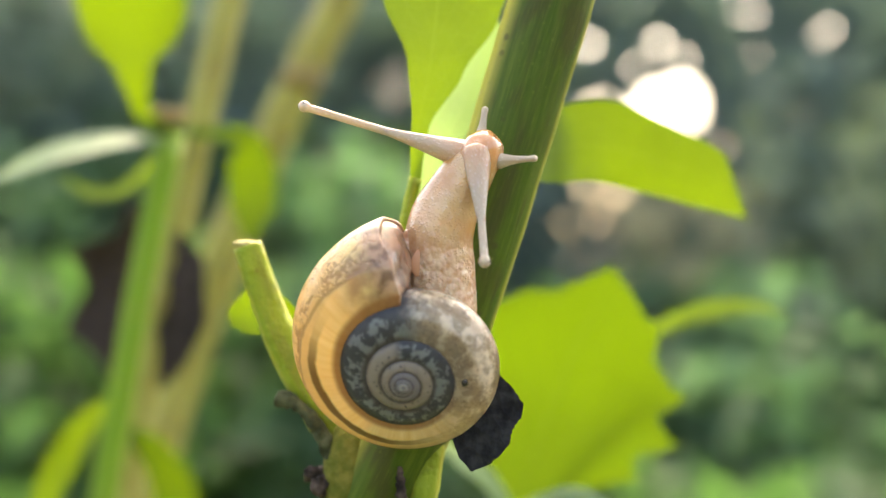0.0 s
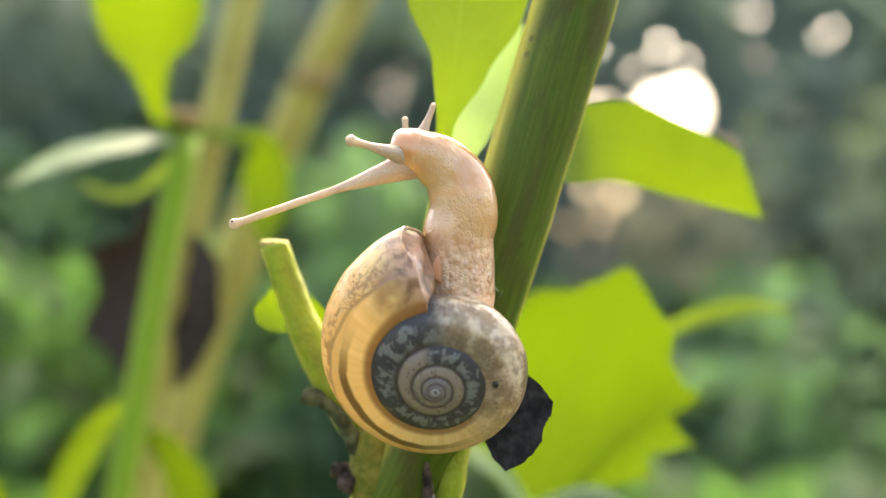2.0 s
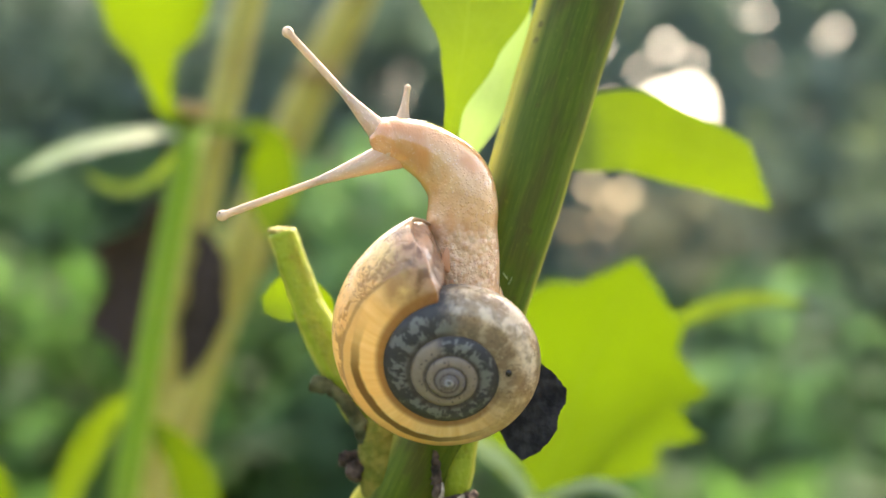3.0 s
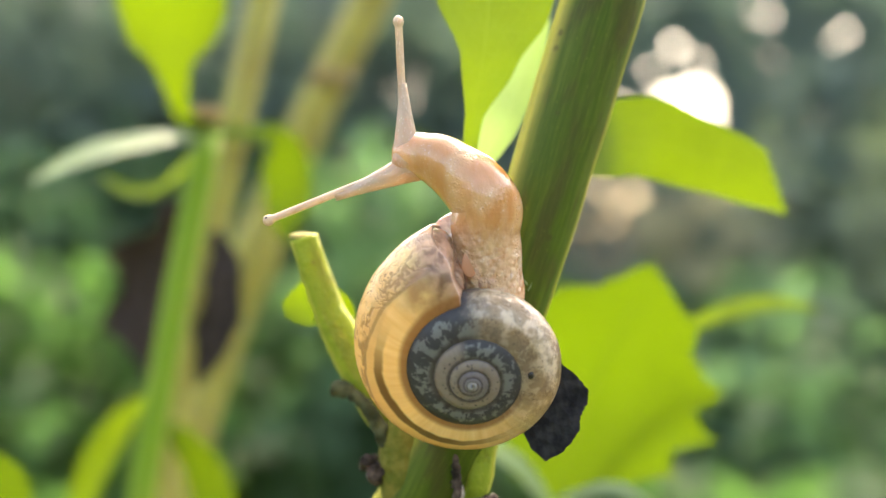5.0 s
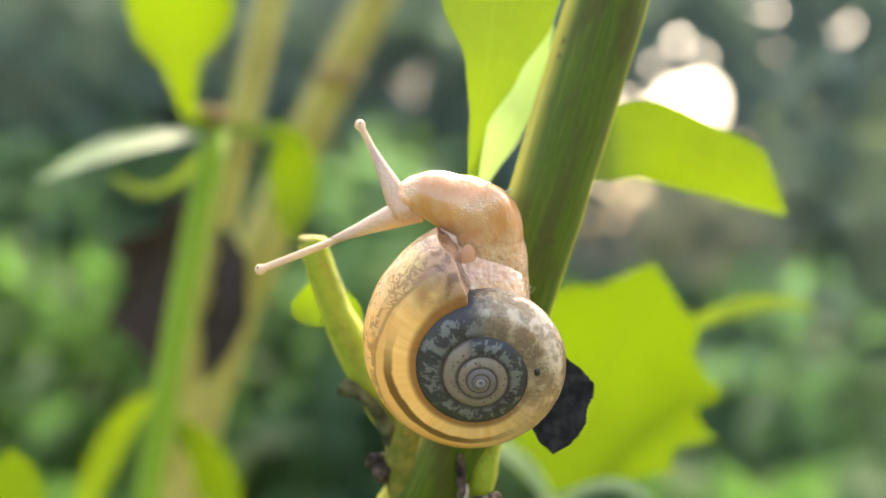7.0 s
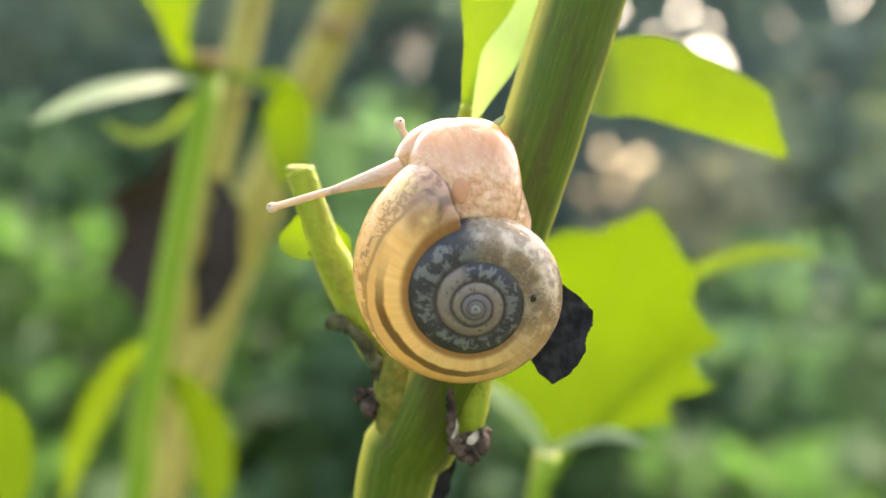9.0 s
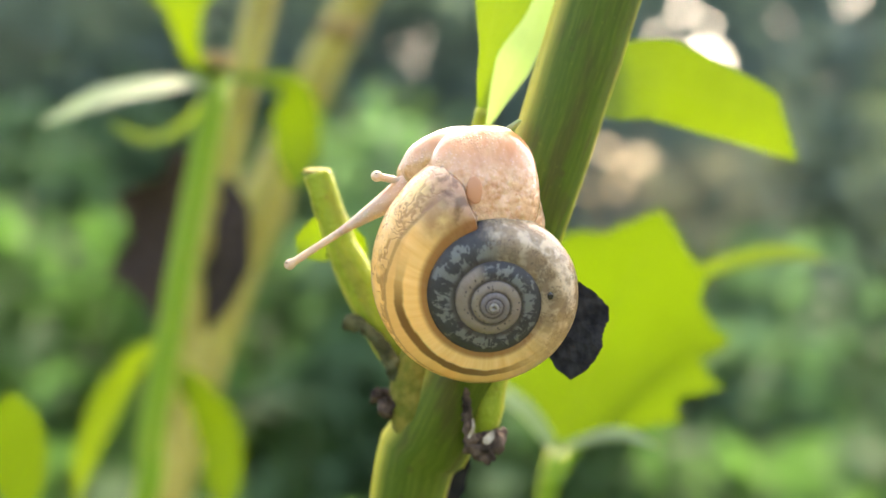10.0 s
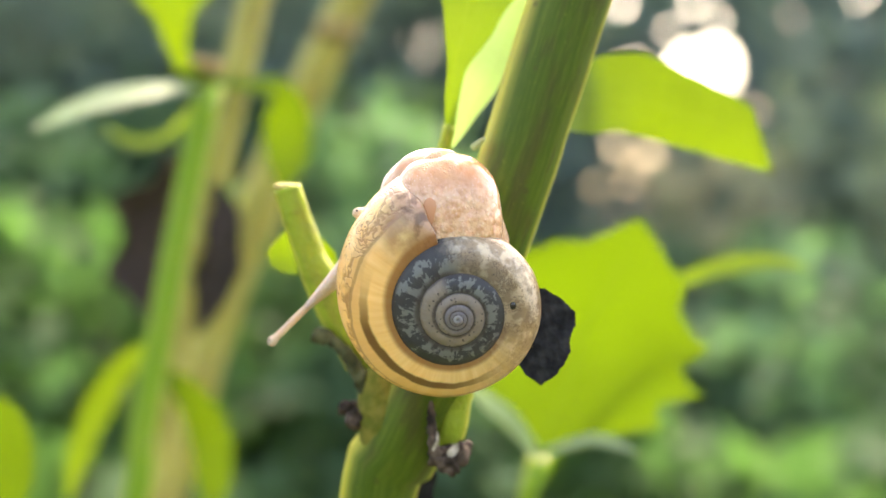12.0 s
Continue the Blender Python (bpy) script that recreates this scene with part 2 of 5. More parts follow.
COLLAR = collar_material()
pore = Nodes("breathing_pore")
pore.base(Base_Color=rgb(0.50, 0.22, 0.105), Roughness=0.25)
PORE = pore.mat
eye = Nodes("eye_dark")
eye.base(Base_Color=rgb(0.02, 0.015, 0.012), Roughness=0.2)
EYE = eye.mat


def shell_material(turns):
    """u runs along the coil in turns, v round the whorl from the inner side over the top (0.25) to the rim (0.5)."""
    n = Nodes("shell")
    u, v = n.uv()
    back = n.math("SUBTRACT", turns, u)
    wav = n.noise(420, 3)
    vv = n.math("ADD", v, n.math("MULTIPLY", n.math("SUBTRACT", wav, 0.5), 0.03))
    growth = n.noise(1.0, 5, n.vec(n.math("MULTIPLY", u, 70.0), n.math("MULTIPLY", v, 4.0)))
    # horn-coloured last whorl: cream zones, a dark band, a thin line and a wrinkled outer zone
    horn = n.mix(n.step(growth, 0.2, 0.8), rgb(0.74, 0.50, 0.175), rgb(0.87, 0.67, 0.31))
    amber = n.mix(growth, rgb(0.58, 0.38, 0.13), rgb(0.76, 0.56, 0.26))
    horn = n.mix(n.math("MULTIPLY", n.step(vv, 0.335, 0.352), n.step(vv, 0.41, 0.40)), horn, amber)
    wander = n.vec(n.math("ADD", n.math("MULTIPLY", u, 66.0), n.math("MULTIPLY", n.noise(420, 3), 9.0)), n.math("MULTIPLY", v, 16.0))
    cracks = n.step(n.cells(1.0, wander, "DISTANCE_TO_EDGE"), 0.13, 0.02)
    cracks = n.math("MULTIPLY", cracks, n.step(n.noise(600, 2), 0.34, 0.50))
    border = n.math("ADD", 0.350, n.math("MULTIPLY", n.step(back, 0.04, 0.30), 0.054))
    rimside = n.step(n.math("SUBTRACT", vv, border), -0.009, 0.010)
    horn = n.mix(n.math("MULTIPLY", n.math("MULTIPLY", cracks, rimside), 0.7), horn, rgb(0.30, 0.17, 0.06))
    swell = n.math("MULTIPLY", n.step(back, 0.10, 0.24), n.step(back, 0.62, 0.40))
    wide = n.math("ADD", 0.010, n.math("MULTIPLY", n.noise(1.0, 2, n.vec(n.math("MULTIPLY", u, 11.0), 0.0)), 0.016))
    band = n.math("MULTIPLY", n.step(n.math("DIVIDE", n.math("ABSOLUTE", n.math("SUBTRACT", vv, 0.328)), wide), 1.25, 0.6), swell)
    thin = n.math("MULTIPLY", n.step(n.math("ABSOLUTE", n.math("SUBTRACT", vv, border)), 0.009, 0.003), 0.42)
    horn = n.mix(n.math("MAXIMUM", n.math("MULTIPLY", band, 0.95), thin), horn, rgb(0.12, 0.065, 0.016))
    mouth = n.step(n.math("ADD", back, n.math("MULTIPLY", wav, 0.06)), 0.125, 0.07)
    stain = n.math("ADD", 0.36, n.math("MULTIPLY", n.step(n.noise(640, 5), 0.38, 0.62), 0.42))
    horn = n.mix(n.math("MULTIPLY", mouth, n.math("MULTIPLY", stain, n.step(v, 0.45, 0.33))), horn, rgb(0.26, 0.115, 0.045))
    horn = n.mix(n.math("MULTIPLY", n.step(back, 0.045, 0.012), 0.85), horn, n.mix(n.step(n.noise(1100, 4), 0.4, 0.6), rgb(0.14, 0.065, 0.035), rgb(0.42, 0.24, 0.14)))
    horn = n.mix(n.math("MULTIPLY", n.step(v, 0.270, 0.248), 0.8), horn, rgb(0.26, 0.095, 0.022))
    # the dark body shows through the older whorls, with pale flecks
    slate = n.mix(n.noise(900, 3), rgb(0.034, 0.034, 0.038), rgb(0.085, 0.082, 0.08))
    comb = n.noise(1.0, 4, n.vec(n.math("MULTIPLY", u, 30.0), n.math("MULTIPLY", v, 9.0)), 0.75)
    clump = n.noise(1.0, 2, n.vec(n.math("MULTIPLY", u, 9.0), n.math("MULTIPLY", v, 16.0)))
    fleck = n.step(n.math("ADD", n.math("ADD", n.math("MULTIPLY", comb, 0.8), n.math("MULTIPLY", clump, 0.35)), n.math("MULTIPLY", n.math("SUBTRACT", 0.345, v), 0.9)), 0.605, 0.64)
    slate = n.mix(n.math("MULTIPLY", fleck, 0.9), slate, rgb(0.235, 0.24, 0.215))
    chalk = n.mix(n.step(n.noise(700, 5), 0.46, 0.57), rgb(0.34, 0.245, 0.14), rgb(0.62, 0.50, 0.33))
    chalk = n.mix(n.step(n.cells(1500), 0.13, 0.07), chalk, rgb(0.14, 0.10, 0.07))
    veins = n.step(n.math("ABSOLUTE", n.math("SUBTRACT", n.noise(520, 5, rough=0.7), 0.5)), 0.024, 0.006)
    chalk = n.mix(n.math("MULTIPLY", veins, 0.6), chalk, rgb(0.13, 0.085, 0.05))
    patchy = n.step(n.noise(380, 5, rough=0.65), 0.55, 0.585)
    chalk = n.mix(n.math("MULTIPLY", patchy, 0.55), chalk, rgb(0.24, 0.17, 0.11))
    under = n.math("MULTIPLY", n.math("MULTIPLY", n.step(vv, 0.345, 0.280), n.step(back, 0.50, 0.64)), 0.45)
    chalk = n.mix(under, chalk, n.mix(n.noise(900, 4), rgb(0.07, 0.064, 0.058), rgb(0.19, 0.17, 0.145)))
    lobe = n.math("MULTIPLY", n.step(n.math("ABSOLUTE", n.math("SUBTRACT", vv, 0.375)), 0.05, 0.02), n.math("MULTIPLY", n.step(n.math("ADD", back, n.math("MULTIPLY", wav, 0.05)), 0.70, 0.76), n.step(back, 1.0, 0.94)))
    chalk = n.mix(n.math("MULTIPLY", lobe, n.math("ADD", 0.15, n.math("MULTIPLY", n.step(n.noise(700, 4), 0.40, 0.58), 0.55))), chalk, rgb(0.82, 0.73, 0.58))
    gray = n.mix(n.noise(1500, 4), rgb(0.21, 0.16, 0.12), rgb(0.40, 0.33, 0.255))
    gray = n.mix(n.step(n.cells(2900), 0.25, 0.13), gray, rgb(0.06, 0.045, 0.035))
    deep = n.mix(growth, rgb(0.16, 0.13, 0.125), rgb(0.32, 0.275, 0.26))
    old = n.step(n.math("ADD", back, n.math("MULTIPLY", comb, 0.12)), 0.52, 0.76)
    older = n.step(n.math("ADD", back, n.math("MULTIPLY", comb, 0.08)), 0.95, 1.03)
    color = n.mix(old, horn, chalk)
    color = n.mix(older, color, slate)
    jag = n.math("MULTIPLY", n.math("SUBTRACT", comb, 0.5), 0.05)
    color = n.mix(n.step(back, 1.97, 2.03), color, gray)
    color = n.mix(n.step(back, 3.3, 3.5), color, deep)
    seam = n.math("MULTIPLY", n.math("MULTIPLY", n.step(n.math("ADD", v, jag), 0.275, 0.245), n.step(back, 0.9, 1.0)), 0.85)
    edge = n.math("MULTIPLY", n.math("MULTIPLY", n.step(n.math("ADD", v, jag), 0.375, 0.40), n.step(back, 1.0, 1.05)), 0.8)
    color = n.mix(n.math("MAXIMUM", seam, edge), color, rgb(0.07, 0.052, 0.045))
    color = n.mix(n.step(back, turns - 1.1, turns - 0.9), color, rgb(0.42, 0.38, 0.35))
    relief = n.math("ADD", growth, n.math("MULTIPLY", n.math("MULTIPLY", cracks, rimside), -1.6))
    n.base(Base_Color=color, Roughness=0.36, Specular_IOR_Level=0.35, Normal=n.bump(relief, 0.4, 0.00015), Coat_Weight=n.math("SUBTRACT", 0.6, n.math("MULTIPLY", older, 0.4)), Coat_Roughness=0.1,
           Subsurface_Weight=0.3, Subsurface_Radius=(1.0, 0.6, 0.25), Subsurface_Scale=0.0008)
    bright = n.add("HueSaturation", Color=color, Value=1.15, Saturation=1.0).outputs[0]
    n.pass_light(n.mix(older, bright, rgb(0.03, 0.03, 0.03)), n.math("ADD", 0.04, n.math("MULTIPLY", n.step(back, 0.015, 0.09), 0.36)))
    return n.mat


def foliage_material(name, dark, light, glow, share):
    n = Nodes(name)
    r = n.island()
    color = n.mix(n.math("POWER", n.math("MULTIPLY", n.math("ADD", r, n.noise(6, 3)), 0.5), 1.6), tuple(c * 0.6 for c in dark[:3]) + (1,), tuple(c * 1.45 for c in light[:3]) + (1,))
    n.base(Base_Color=color, Roughness=0.65, Specular_IOR_Level=0.25)
    n.pass_light(n.mix(n.math("POWER", r, 0.6), tuple(min(c * 1.15, 0.9) for c in glow[:3]) + (1,), tuple(c * 0.6 for c in glow[:3]) + (1,)), share)
    return n.mat


# the hedge's leaf colour is greyed and paled to stand for haze
HAZY_HEDGE_LEAF = foliage_material("hazy_hedge_leaf", rgb(0.095, 0.14, 0.128), rgb(0.19, 0.255, 0.225), rgb(0.25, 0.38, 0.27), 0.4)
SHRUB_LEAF = foliage_material("shrub_leaf", rgb(0.034, 0.084, 0.024), rgb(0.066, 0.140, 0.042), rgb(0.12, 0.28, 0.055), 0.4)
BRIGHT_LEAF = foliage_material("low_leaf", rgb(0.07, 0.125, 0.04), rgb(0.13, 0.215, 0.07), rgb(0.21, 0.37, 0.085), 0.45)
MID_LEAF = foliage_material("shaded_leaf", rgb(0.07, 0.13, 0.065), rgb(0.13, 0.22, 0.11), rgb(0.16, 0.34, 0.12), 0.4)
PALE_LEAF = foliage_material("silvery_leaf", rgb(0.17, 0.225, 0.155), rgb(0.32, 0.38, 0.27), rgb(0.36, 0.48, 0.24), 0.45)
DRY_LEAF = foliage_material("dry_leaf", rgb(0.29, 0.29, 0.19), rgb(0.49, 0.48, 0.33), rgb(0.56, 0.56, 0.33), 0.5)
# the sheet inside the hedge is paled with the same painted haze
core = Nodes("hazy_hedge_inside")
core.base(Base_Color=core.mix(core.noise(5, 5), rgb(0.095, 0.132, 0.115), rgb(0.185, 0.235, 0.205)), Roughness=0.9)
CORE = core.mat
soil = Nodes("soil_and_moss")
soil.base(Base_Color=soil.mix(soil.step(soil.noise(3, 6), 0.4, 0.65), rgb(0.06, 0.045, 0.03), rgb(0.05, 0.09, 0.025)),
          Roughness=0.9, Normal=soil.bump(soil.noise(40, 6), 0.8, 0.02))
SOIL = soil.mat


# ---- building ----
def part(name, bm, material, parent=None, label=""):
    """Links a bmesh as one mesh object, under a thing or a part where one is given."""
    me = bpy.data.meshes.new(name)
    bm.normal_update()
    bm.to_mesh(me)
    bm.free()
    me.materials.append(material)
    me.polygons.foreach_set("use_smooth", [True] * len(me.polygons))
    ob = new(name, me)
    if parent:
        ob.parent = parent
        spot = parent.matrix_basis.translation.copy()
        up = parent.parent
        while up:
            spot += up.matrix_basis.translation
            up = up.parent
        me.transform(Matrix.Translation(-spot))
    if label:
        ob["label"] = label
    return ob


def thing(name, base, label, category, group=""):
    ob = new(name)
    ob.matrix_basis = Matrix.Translation(base)
    return tagged(ob, label, category, group)


def curve(points, count):
    """Points evenly spread along a smooth line through those given."""
    pts = [Vector(p) for p in points]
    pts = [2 * pts[0] - pts[1]] + pts + [2 * pts[-1] - pts[-2]]
    fine = []
    for i in range(1, len(pts) - 2):
        p0, p1, p2, p3 = pts[i - 1:i + 3]
        for k in range(24):
            t = k / 24
            fine.append(0.5 * (2 * p1 + (p2 - p0) * t + (2 * p0 - 5 * p1 + 4 * p2 - p3) * t * t + (3 * p1 - p0 - 3 * p2 + p3) * t ** 3))
    fine.append(pts[-2])
    run = [0.0]
    for p, q in zip(fine, fine[1:]):
        run.append(run[-1] + (q - p).length)
    out, j = [], 0
    for i in range(count):
        want = run[-1] * i / (count - 1)
        while j < len(run) - 2 and run[j + 1] < want:
            j += 1
        f = (want - run[j]) / max(run[j + 1] - run[j], 1e-12)
        out.append(fine[j].lerp(fine[j + 1], min(max(f, 0), 1)))
    return out


def ramp(values, t):
    """A value from a list spread evenly over 0 to 1."""
    x = t * (len(values) - 1)
    i = min(int(x), len(values) - 2)
    f = x - i
    f = f * f * (3 - 2 * f) * 0.5 + f * 0.5
    return values[i] + (values[i + 1] - values[i]) * f


def tube(points, radii, rings=60, sides=24, ribs=0, depth=0.0, rough=0.0, knots=(), cap=True):
    """A round or ribbed stalk along a line; knots: (place 0..1, width, swell)."""
    line = curve(points, rings)
    bm = bmesh.new()
    uv = bm.loops.layers.uv.new("UVMap")
    loops, length = [], 0.0
    marks = []
    ref = Vector((0, -1, 0))
    for i, p in enumerate(line):
        t = i / (rings - 1)
        tan = (line[min(i + 1, rings - 1)] - line[max(i - 1, 0)]).normalized()
        side = tan.cross(ref).normalized()
        front = side.cross(tan).normalized()
        if i:
            length += (p - line[i - 1]).length
        marks.append(length)
        r = ramp(radii, t)
        for place, width, swell in knots:
            r *= 1 + swell * math.exp(-((t - place) / width) ** 2)
        ring = []
        for k in range(sides):
            ang = 2 * math.pi * k / sides
            rr = r * (1 + depth * math.cos(ang * ribs)) if ribs else r
            d = side * math.cos(ang) + front * math.sin(ang)
            if rough:
                rr *= 1 + rough * noise.noise((p + d * r) * (0.9 / r))
            ring.append(bm.verts.new(p + d * rr))
        loops.append(ring)
    for i in range(rings - 1):
        for k in range(sides):
            m = (k + 1) % sides
            f = bm.faces.new((loops[i][k], loops[i][m], loops[i + 1][m], loops[i + 1][k]))
            for loop, (uu, vv) in zip(f.loops, ((k, i), (k + 1, i), (k + 1, i + 1), (k, i + 1))):
                loop[uv].uv = (uu / sides, marks[vv] * 10)
    if cap:
        for ring, p, flip in ((loops[0], line[0], True), (loops[-1], line[-1], False)):
            inner = [bm.verts.new(p.lerp(v.co, 0.8) + (line[-1] - line[-2]).normalized() * ramp(radii, 1.0) * (-0.12 if not flip else 0.0)) for v in ring]
            for k in range(sides):
                m = (k + 1) % sides
                q = (ring[k], ring[m], inner[m], inner[k])
                bm.faces.new(q[::-1] if flip else q)
            bm.faces.new(inner[::-1] if flip else inner)
    return bm


def blade(spine, upper, lower, facing, teeth=0, bite=0.0, cup=0.0, wave=0.0, rows=56, cols=16, grain=0.0, notch=0.0, skew=0.0, shift=(0.3, 0.0), ragged=0.0):
    """A leaf blade along a line; upper and lower: widths on its two sides, spread evenly along it; facing: the way that it faces."""
    line = curve(spine, rows)
    facing = Vector(facing).normalized()
    bm = bmesh.new()
    uv = bm.loops.layers.uv.new("UVMap")
    grid = []
    for i, p in enumerate(line):
        t = i / (rows - 1)
        tan = (line[min(i + 1, rows - 1)] - line[max(i - 1, 0)]).normalized()
        side = facing.cross(tan).normalized()
        out = tan.cross(side).normalized()
        row = []
        for k in range(cols + 1):
            a = 2 * k / cols - 1
            w = ramp(upper, t) if a > 0 else ramp(lower, t)
            if teeth:
                saw = (t * teeth + shift[0 if a > 0 else 1]) % 1.0
                w *= 1 + bite * (abs(saw - 0.35) / 0.65 - 0.5) * abs(a) ** 2
            if ragged:
                w *= 1 + ragged * noise.noise((t * 26, 3 if a > 0 else 9, 0))
            lift = cup * w * (abs(a) ** 1.6) + wave * w * math.sin(t * 9 + a * 2) * abs(a)
            q = p + side * (a * w) + out * lift + tan * (notch * abs(a) ** 1.5 * t ** 5 + skew * a * t ** 5)
            if grain:
                q += out * grain * noise.noise(q * 90)
            row.append(bm.verts.new(q))
        grid.append(row)
    for i in range(rows - 1):
        for k in range(cols):
            f = bm.faces.new((grid[i][k], grid[i][k + 1], grid[i + 1][k + 1], grid[i + 1][k]))
            for loop, (uu, vv) in zip(f.loops, ((i, k), (i, k + 1), (i + 1, k + 1), (i + 1, k))):
                loop[uv].uv = (uu / (rows - 1), vv / cols)
    return bm


def midrib(leaf_ob, spine, thick, material, facing):
    """The raised rib on a blade's back and face."""
    lift = Vector(facing).normalized() * 0.0001
    part("midrib", tube([Vector(p) + lift for p in spine], [thick, thick * 0.7, thick * 0.25], 30, 8), material, leaf_ob)


def lump(center, size, seed=0.0, rough=0.12, detail=3):
    """A rounded, uneven body."""
    bm = bmesh.new()
    bmesh.ops.create_icosphere(bm, subdivisions=detail, radius=1.0)
    for v in bm.verts:
        d = 1 + rough * noise.noise(v.co * 1.7 + Vector((seed, seed * 2, 0)))
        v.co = Vector((v.co.x * size[0], v.co.y * size[1], v.co.z * size[2])) * d + Vector(center)
    return bm


def leaf_cloud(name, spots, sizes, material, parent=None, rng=None, tilt=0.8):
    """Many small folded leaves at the given places, as one mesh."""
    rng = rng or np.random.default_rng(3)
    count = len(spots)
    yaw = rng.uniform(0, 2 * np.pi, count)
    ax = np.stack([np.cos(yaw), np.sin(yaw), rng.normal(0, tilt, count) - 0.2], 1)
    ax /= np.linalg.norm(ax, axis=1, keepdims=True)
    up = np.stack([rng.normal(0, tilt, count), rng.normal(0, tilt, count), np.ones(count)], 1)
    sd = np.cross(ax, up)
    sd /= np.linalg.norm(sd, axis=1, keepdims=True)
    nm = np.cross(sd, ax)
    s = np.asarray(sizes)[:, None]
    shape = ((0, 0, 0), (0.3, 0.30, 0.06), (0.68, 0.24, 0.07), (1.0, 0, -0.05), (0.68, -0.24, 0.07), (0.3, -0.30, 0.06), (0.5, 0, 0))
    verts = np.stack([spots + s * (a * ax + b * sd + c * nm) for a, b, c in shape], 1).reshape(-1, 3)
    first = (np.arange(count) * 7)[:, None]
    quads = np.concatenate([first + np.array(q) for q in ((0, 6, 2, 1), (0, 5, 4, 6))], 0)
    tris = np.concatenate([first + np.array(q) for q in ((6, 3, 2), (6, 4, 3))], 0)
    me = bpy.data.meshes.new(name)
    me.from_pydata(verts.tolist(), [], quads.tolist() + tris.tolist())
    me.materials.append(material)
    ob = new(name, me)
    if parent:
        ob.parent = parent
        me.transform(Matrix.Translation(-parent.matrix_basis.translation))
    return ob


# ---- ground and distance ----
def build_ground():
    bm = bmesh.new()
    steps = [-400, -120, -40, -12, -6] + [x * 0.25 for x in range(-16, 17)] + [6, 12, 40, 120, 400]
    grid = [[bm.verts.new((x, y, GROUND + (0.03 * noise.noise((x * 0.9, y * 0.9, 0)) if abs(x) < 20 and abs(y) < 20 else 0))) for x in steps] for y in steps]
    for i in range(len(steps) - 1):
        for k in range(len(steps) - 1):
            bm.faces.new((grid[i][k], grid[i][k + 1], grid[i + 1][k + 1], grid[i + 1][k]))
    tagged(part("ground", bm, SOIL), "dark soil with moss and low weeds", "ground", kind="structure")


# openings in the hedge, through which the bright sky shows: x, z, radius
GAPS = [(0.397, 0.267, 0.0281), (0.435, 0.289, 0.0389), (0.479, 0.300, 0.0389), (0.495, 0.272, 0.0238), (0.294, 0.414, 0.0100), (0.435, 0.414, 0.0091),
        (0.484, 0.381, 0.0083), (0.386, 0.365, 0.0072), (0.300, 0.289, 0.0091), (0.327, 0.300, 0.0072), (0.606, 0.462, 0.0070), (0.628, 0.478, 0.0070), (0.600, 0.486, 0.0060), (0.766, 0.430, 0.0058), (0.752, 0.446, 0.0046),
        (0.783, 0.446, 0.0083), (0.636, 0.392, 0.0047), (-0.126, 0.334, 0.0036), (-0.086, 0.359, 0.0036), (-0.104, 0.305, 0.0038), (-0.096, 0.330, 0.0036), (0.289, 0.131, 0.0105), (0.315, 0.060, 0.0095), (0.300, 0.004, 0.0070), (0.430, 0.072, 0.0075), (0.405, 0.024, 0.0060), (0.345, 0.030, 0.0060), (0.262, -0.030, 0.0055),
        (0.354, 0.115, 0.0120), (0.327, 0.093, 0.0095), (0.381, 0.099, 0.0095), (0.251, 0.050, 0.0095), (0.723, 0.272, 0.0054), (0.560, 0.207, 0.0054),
        (0.815, 0.001, 0.0054)]


def build_hedge():
    y0 = 2.25
    rng = np.random.default_rng(11)
    hedge = thing("hedge", (0, y0, GROUND), "tall dark green hedge with small bright gaps", "hedge")
    bm = bmesh.new()
    step = 0.005
    xs = [-3.2, -2.4, -1.6] + [-1.1 + step * i for i in range(int(2.2 / step) + 1)] + [1.6, 2.4, 3.2]
    zs = [GROUND] + [-0.3 + step * i for i in range(int(0.85 / step) + 1)] + [0.6]
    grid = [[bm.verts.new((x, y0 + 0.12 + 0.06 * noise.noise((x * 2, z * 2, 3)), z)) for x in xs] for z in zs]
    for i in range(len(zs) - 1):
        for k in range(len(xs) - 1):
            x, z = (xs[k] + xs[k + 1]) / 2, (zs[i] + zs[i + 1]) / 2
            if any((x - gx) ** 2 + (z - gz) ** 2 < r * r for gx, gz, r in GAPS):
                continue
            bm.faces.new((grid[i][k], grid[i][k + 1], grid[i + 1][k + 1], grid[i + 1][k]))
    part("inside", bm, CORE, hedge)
    n = 35000
    p = np.stack([rng.uniform(-3.3, 3.3, n), y0 + np.where(rng.uniform(0, 1, n) < 0.72, rng.uniform(-0.35, 0.1, n), rng.uniform(0.14, 0.45, n)), GROUND + 1.08 * rng.uniform(0, 1, n) ** 0.8], 1)
    size = rng.uniform(0.03, 0.075, n)
    keep = np.ones(n, bool)
    for gx, gz, r in GAPS:
        keep &= (p[:, 0] * (y0 / p[:, 1]) - gx) ** 2 + (p[:, 2] * (y0 / p[:, 1]) - gz) ** 2 > (r + size) ** 2
    tagged(leaf_cloud("foliage", p[keep], size[keep], HAZY_HEDGE_LEAF, hedge, rng), kind="stuff")


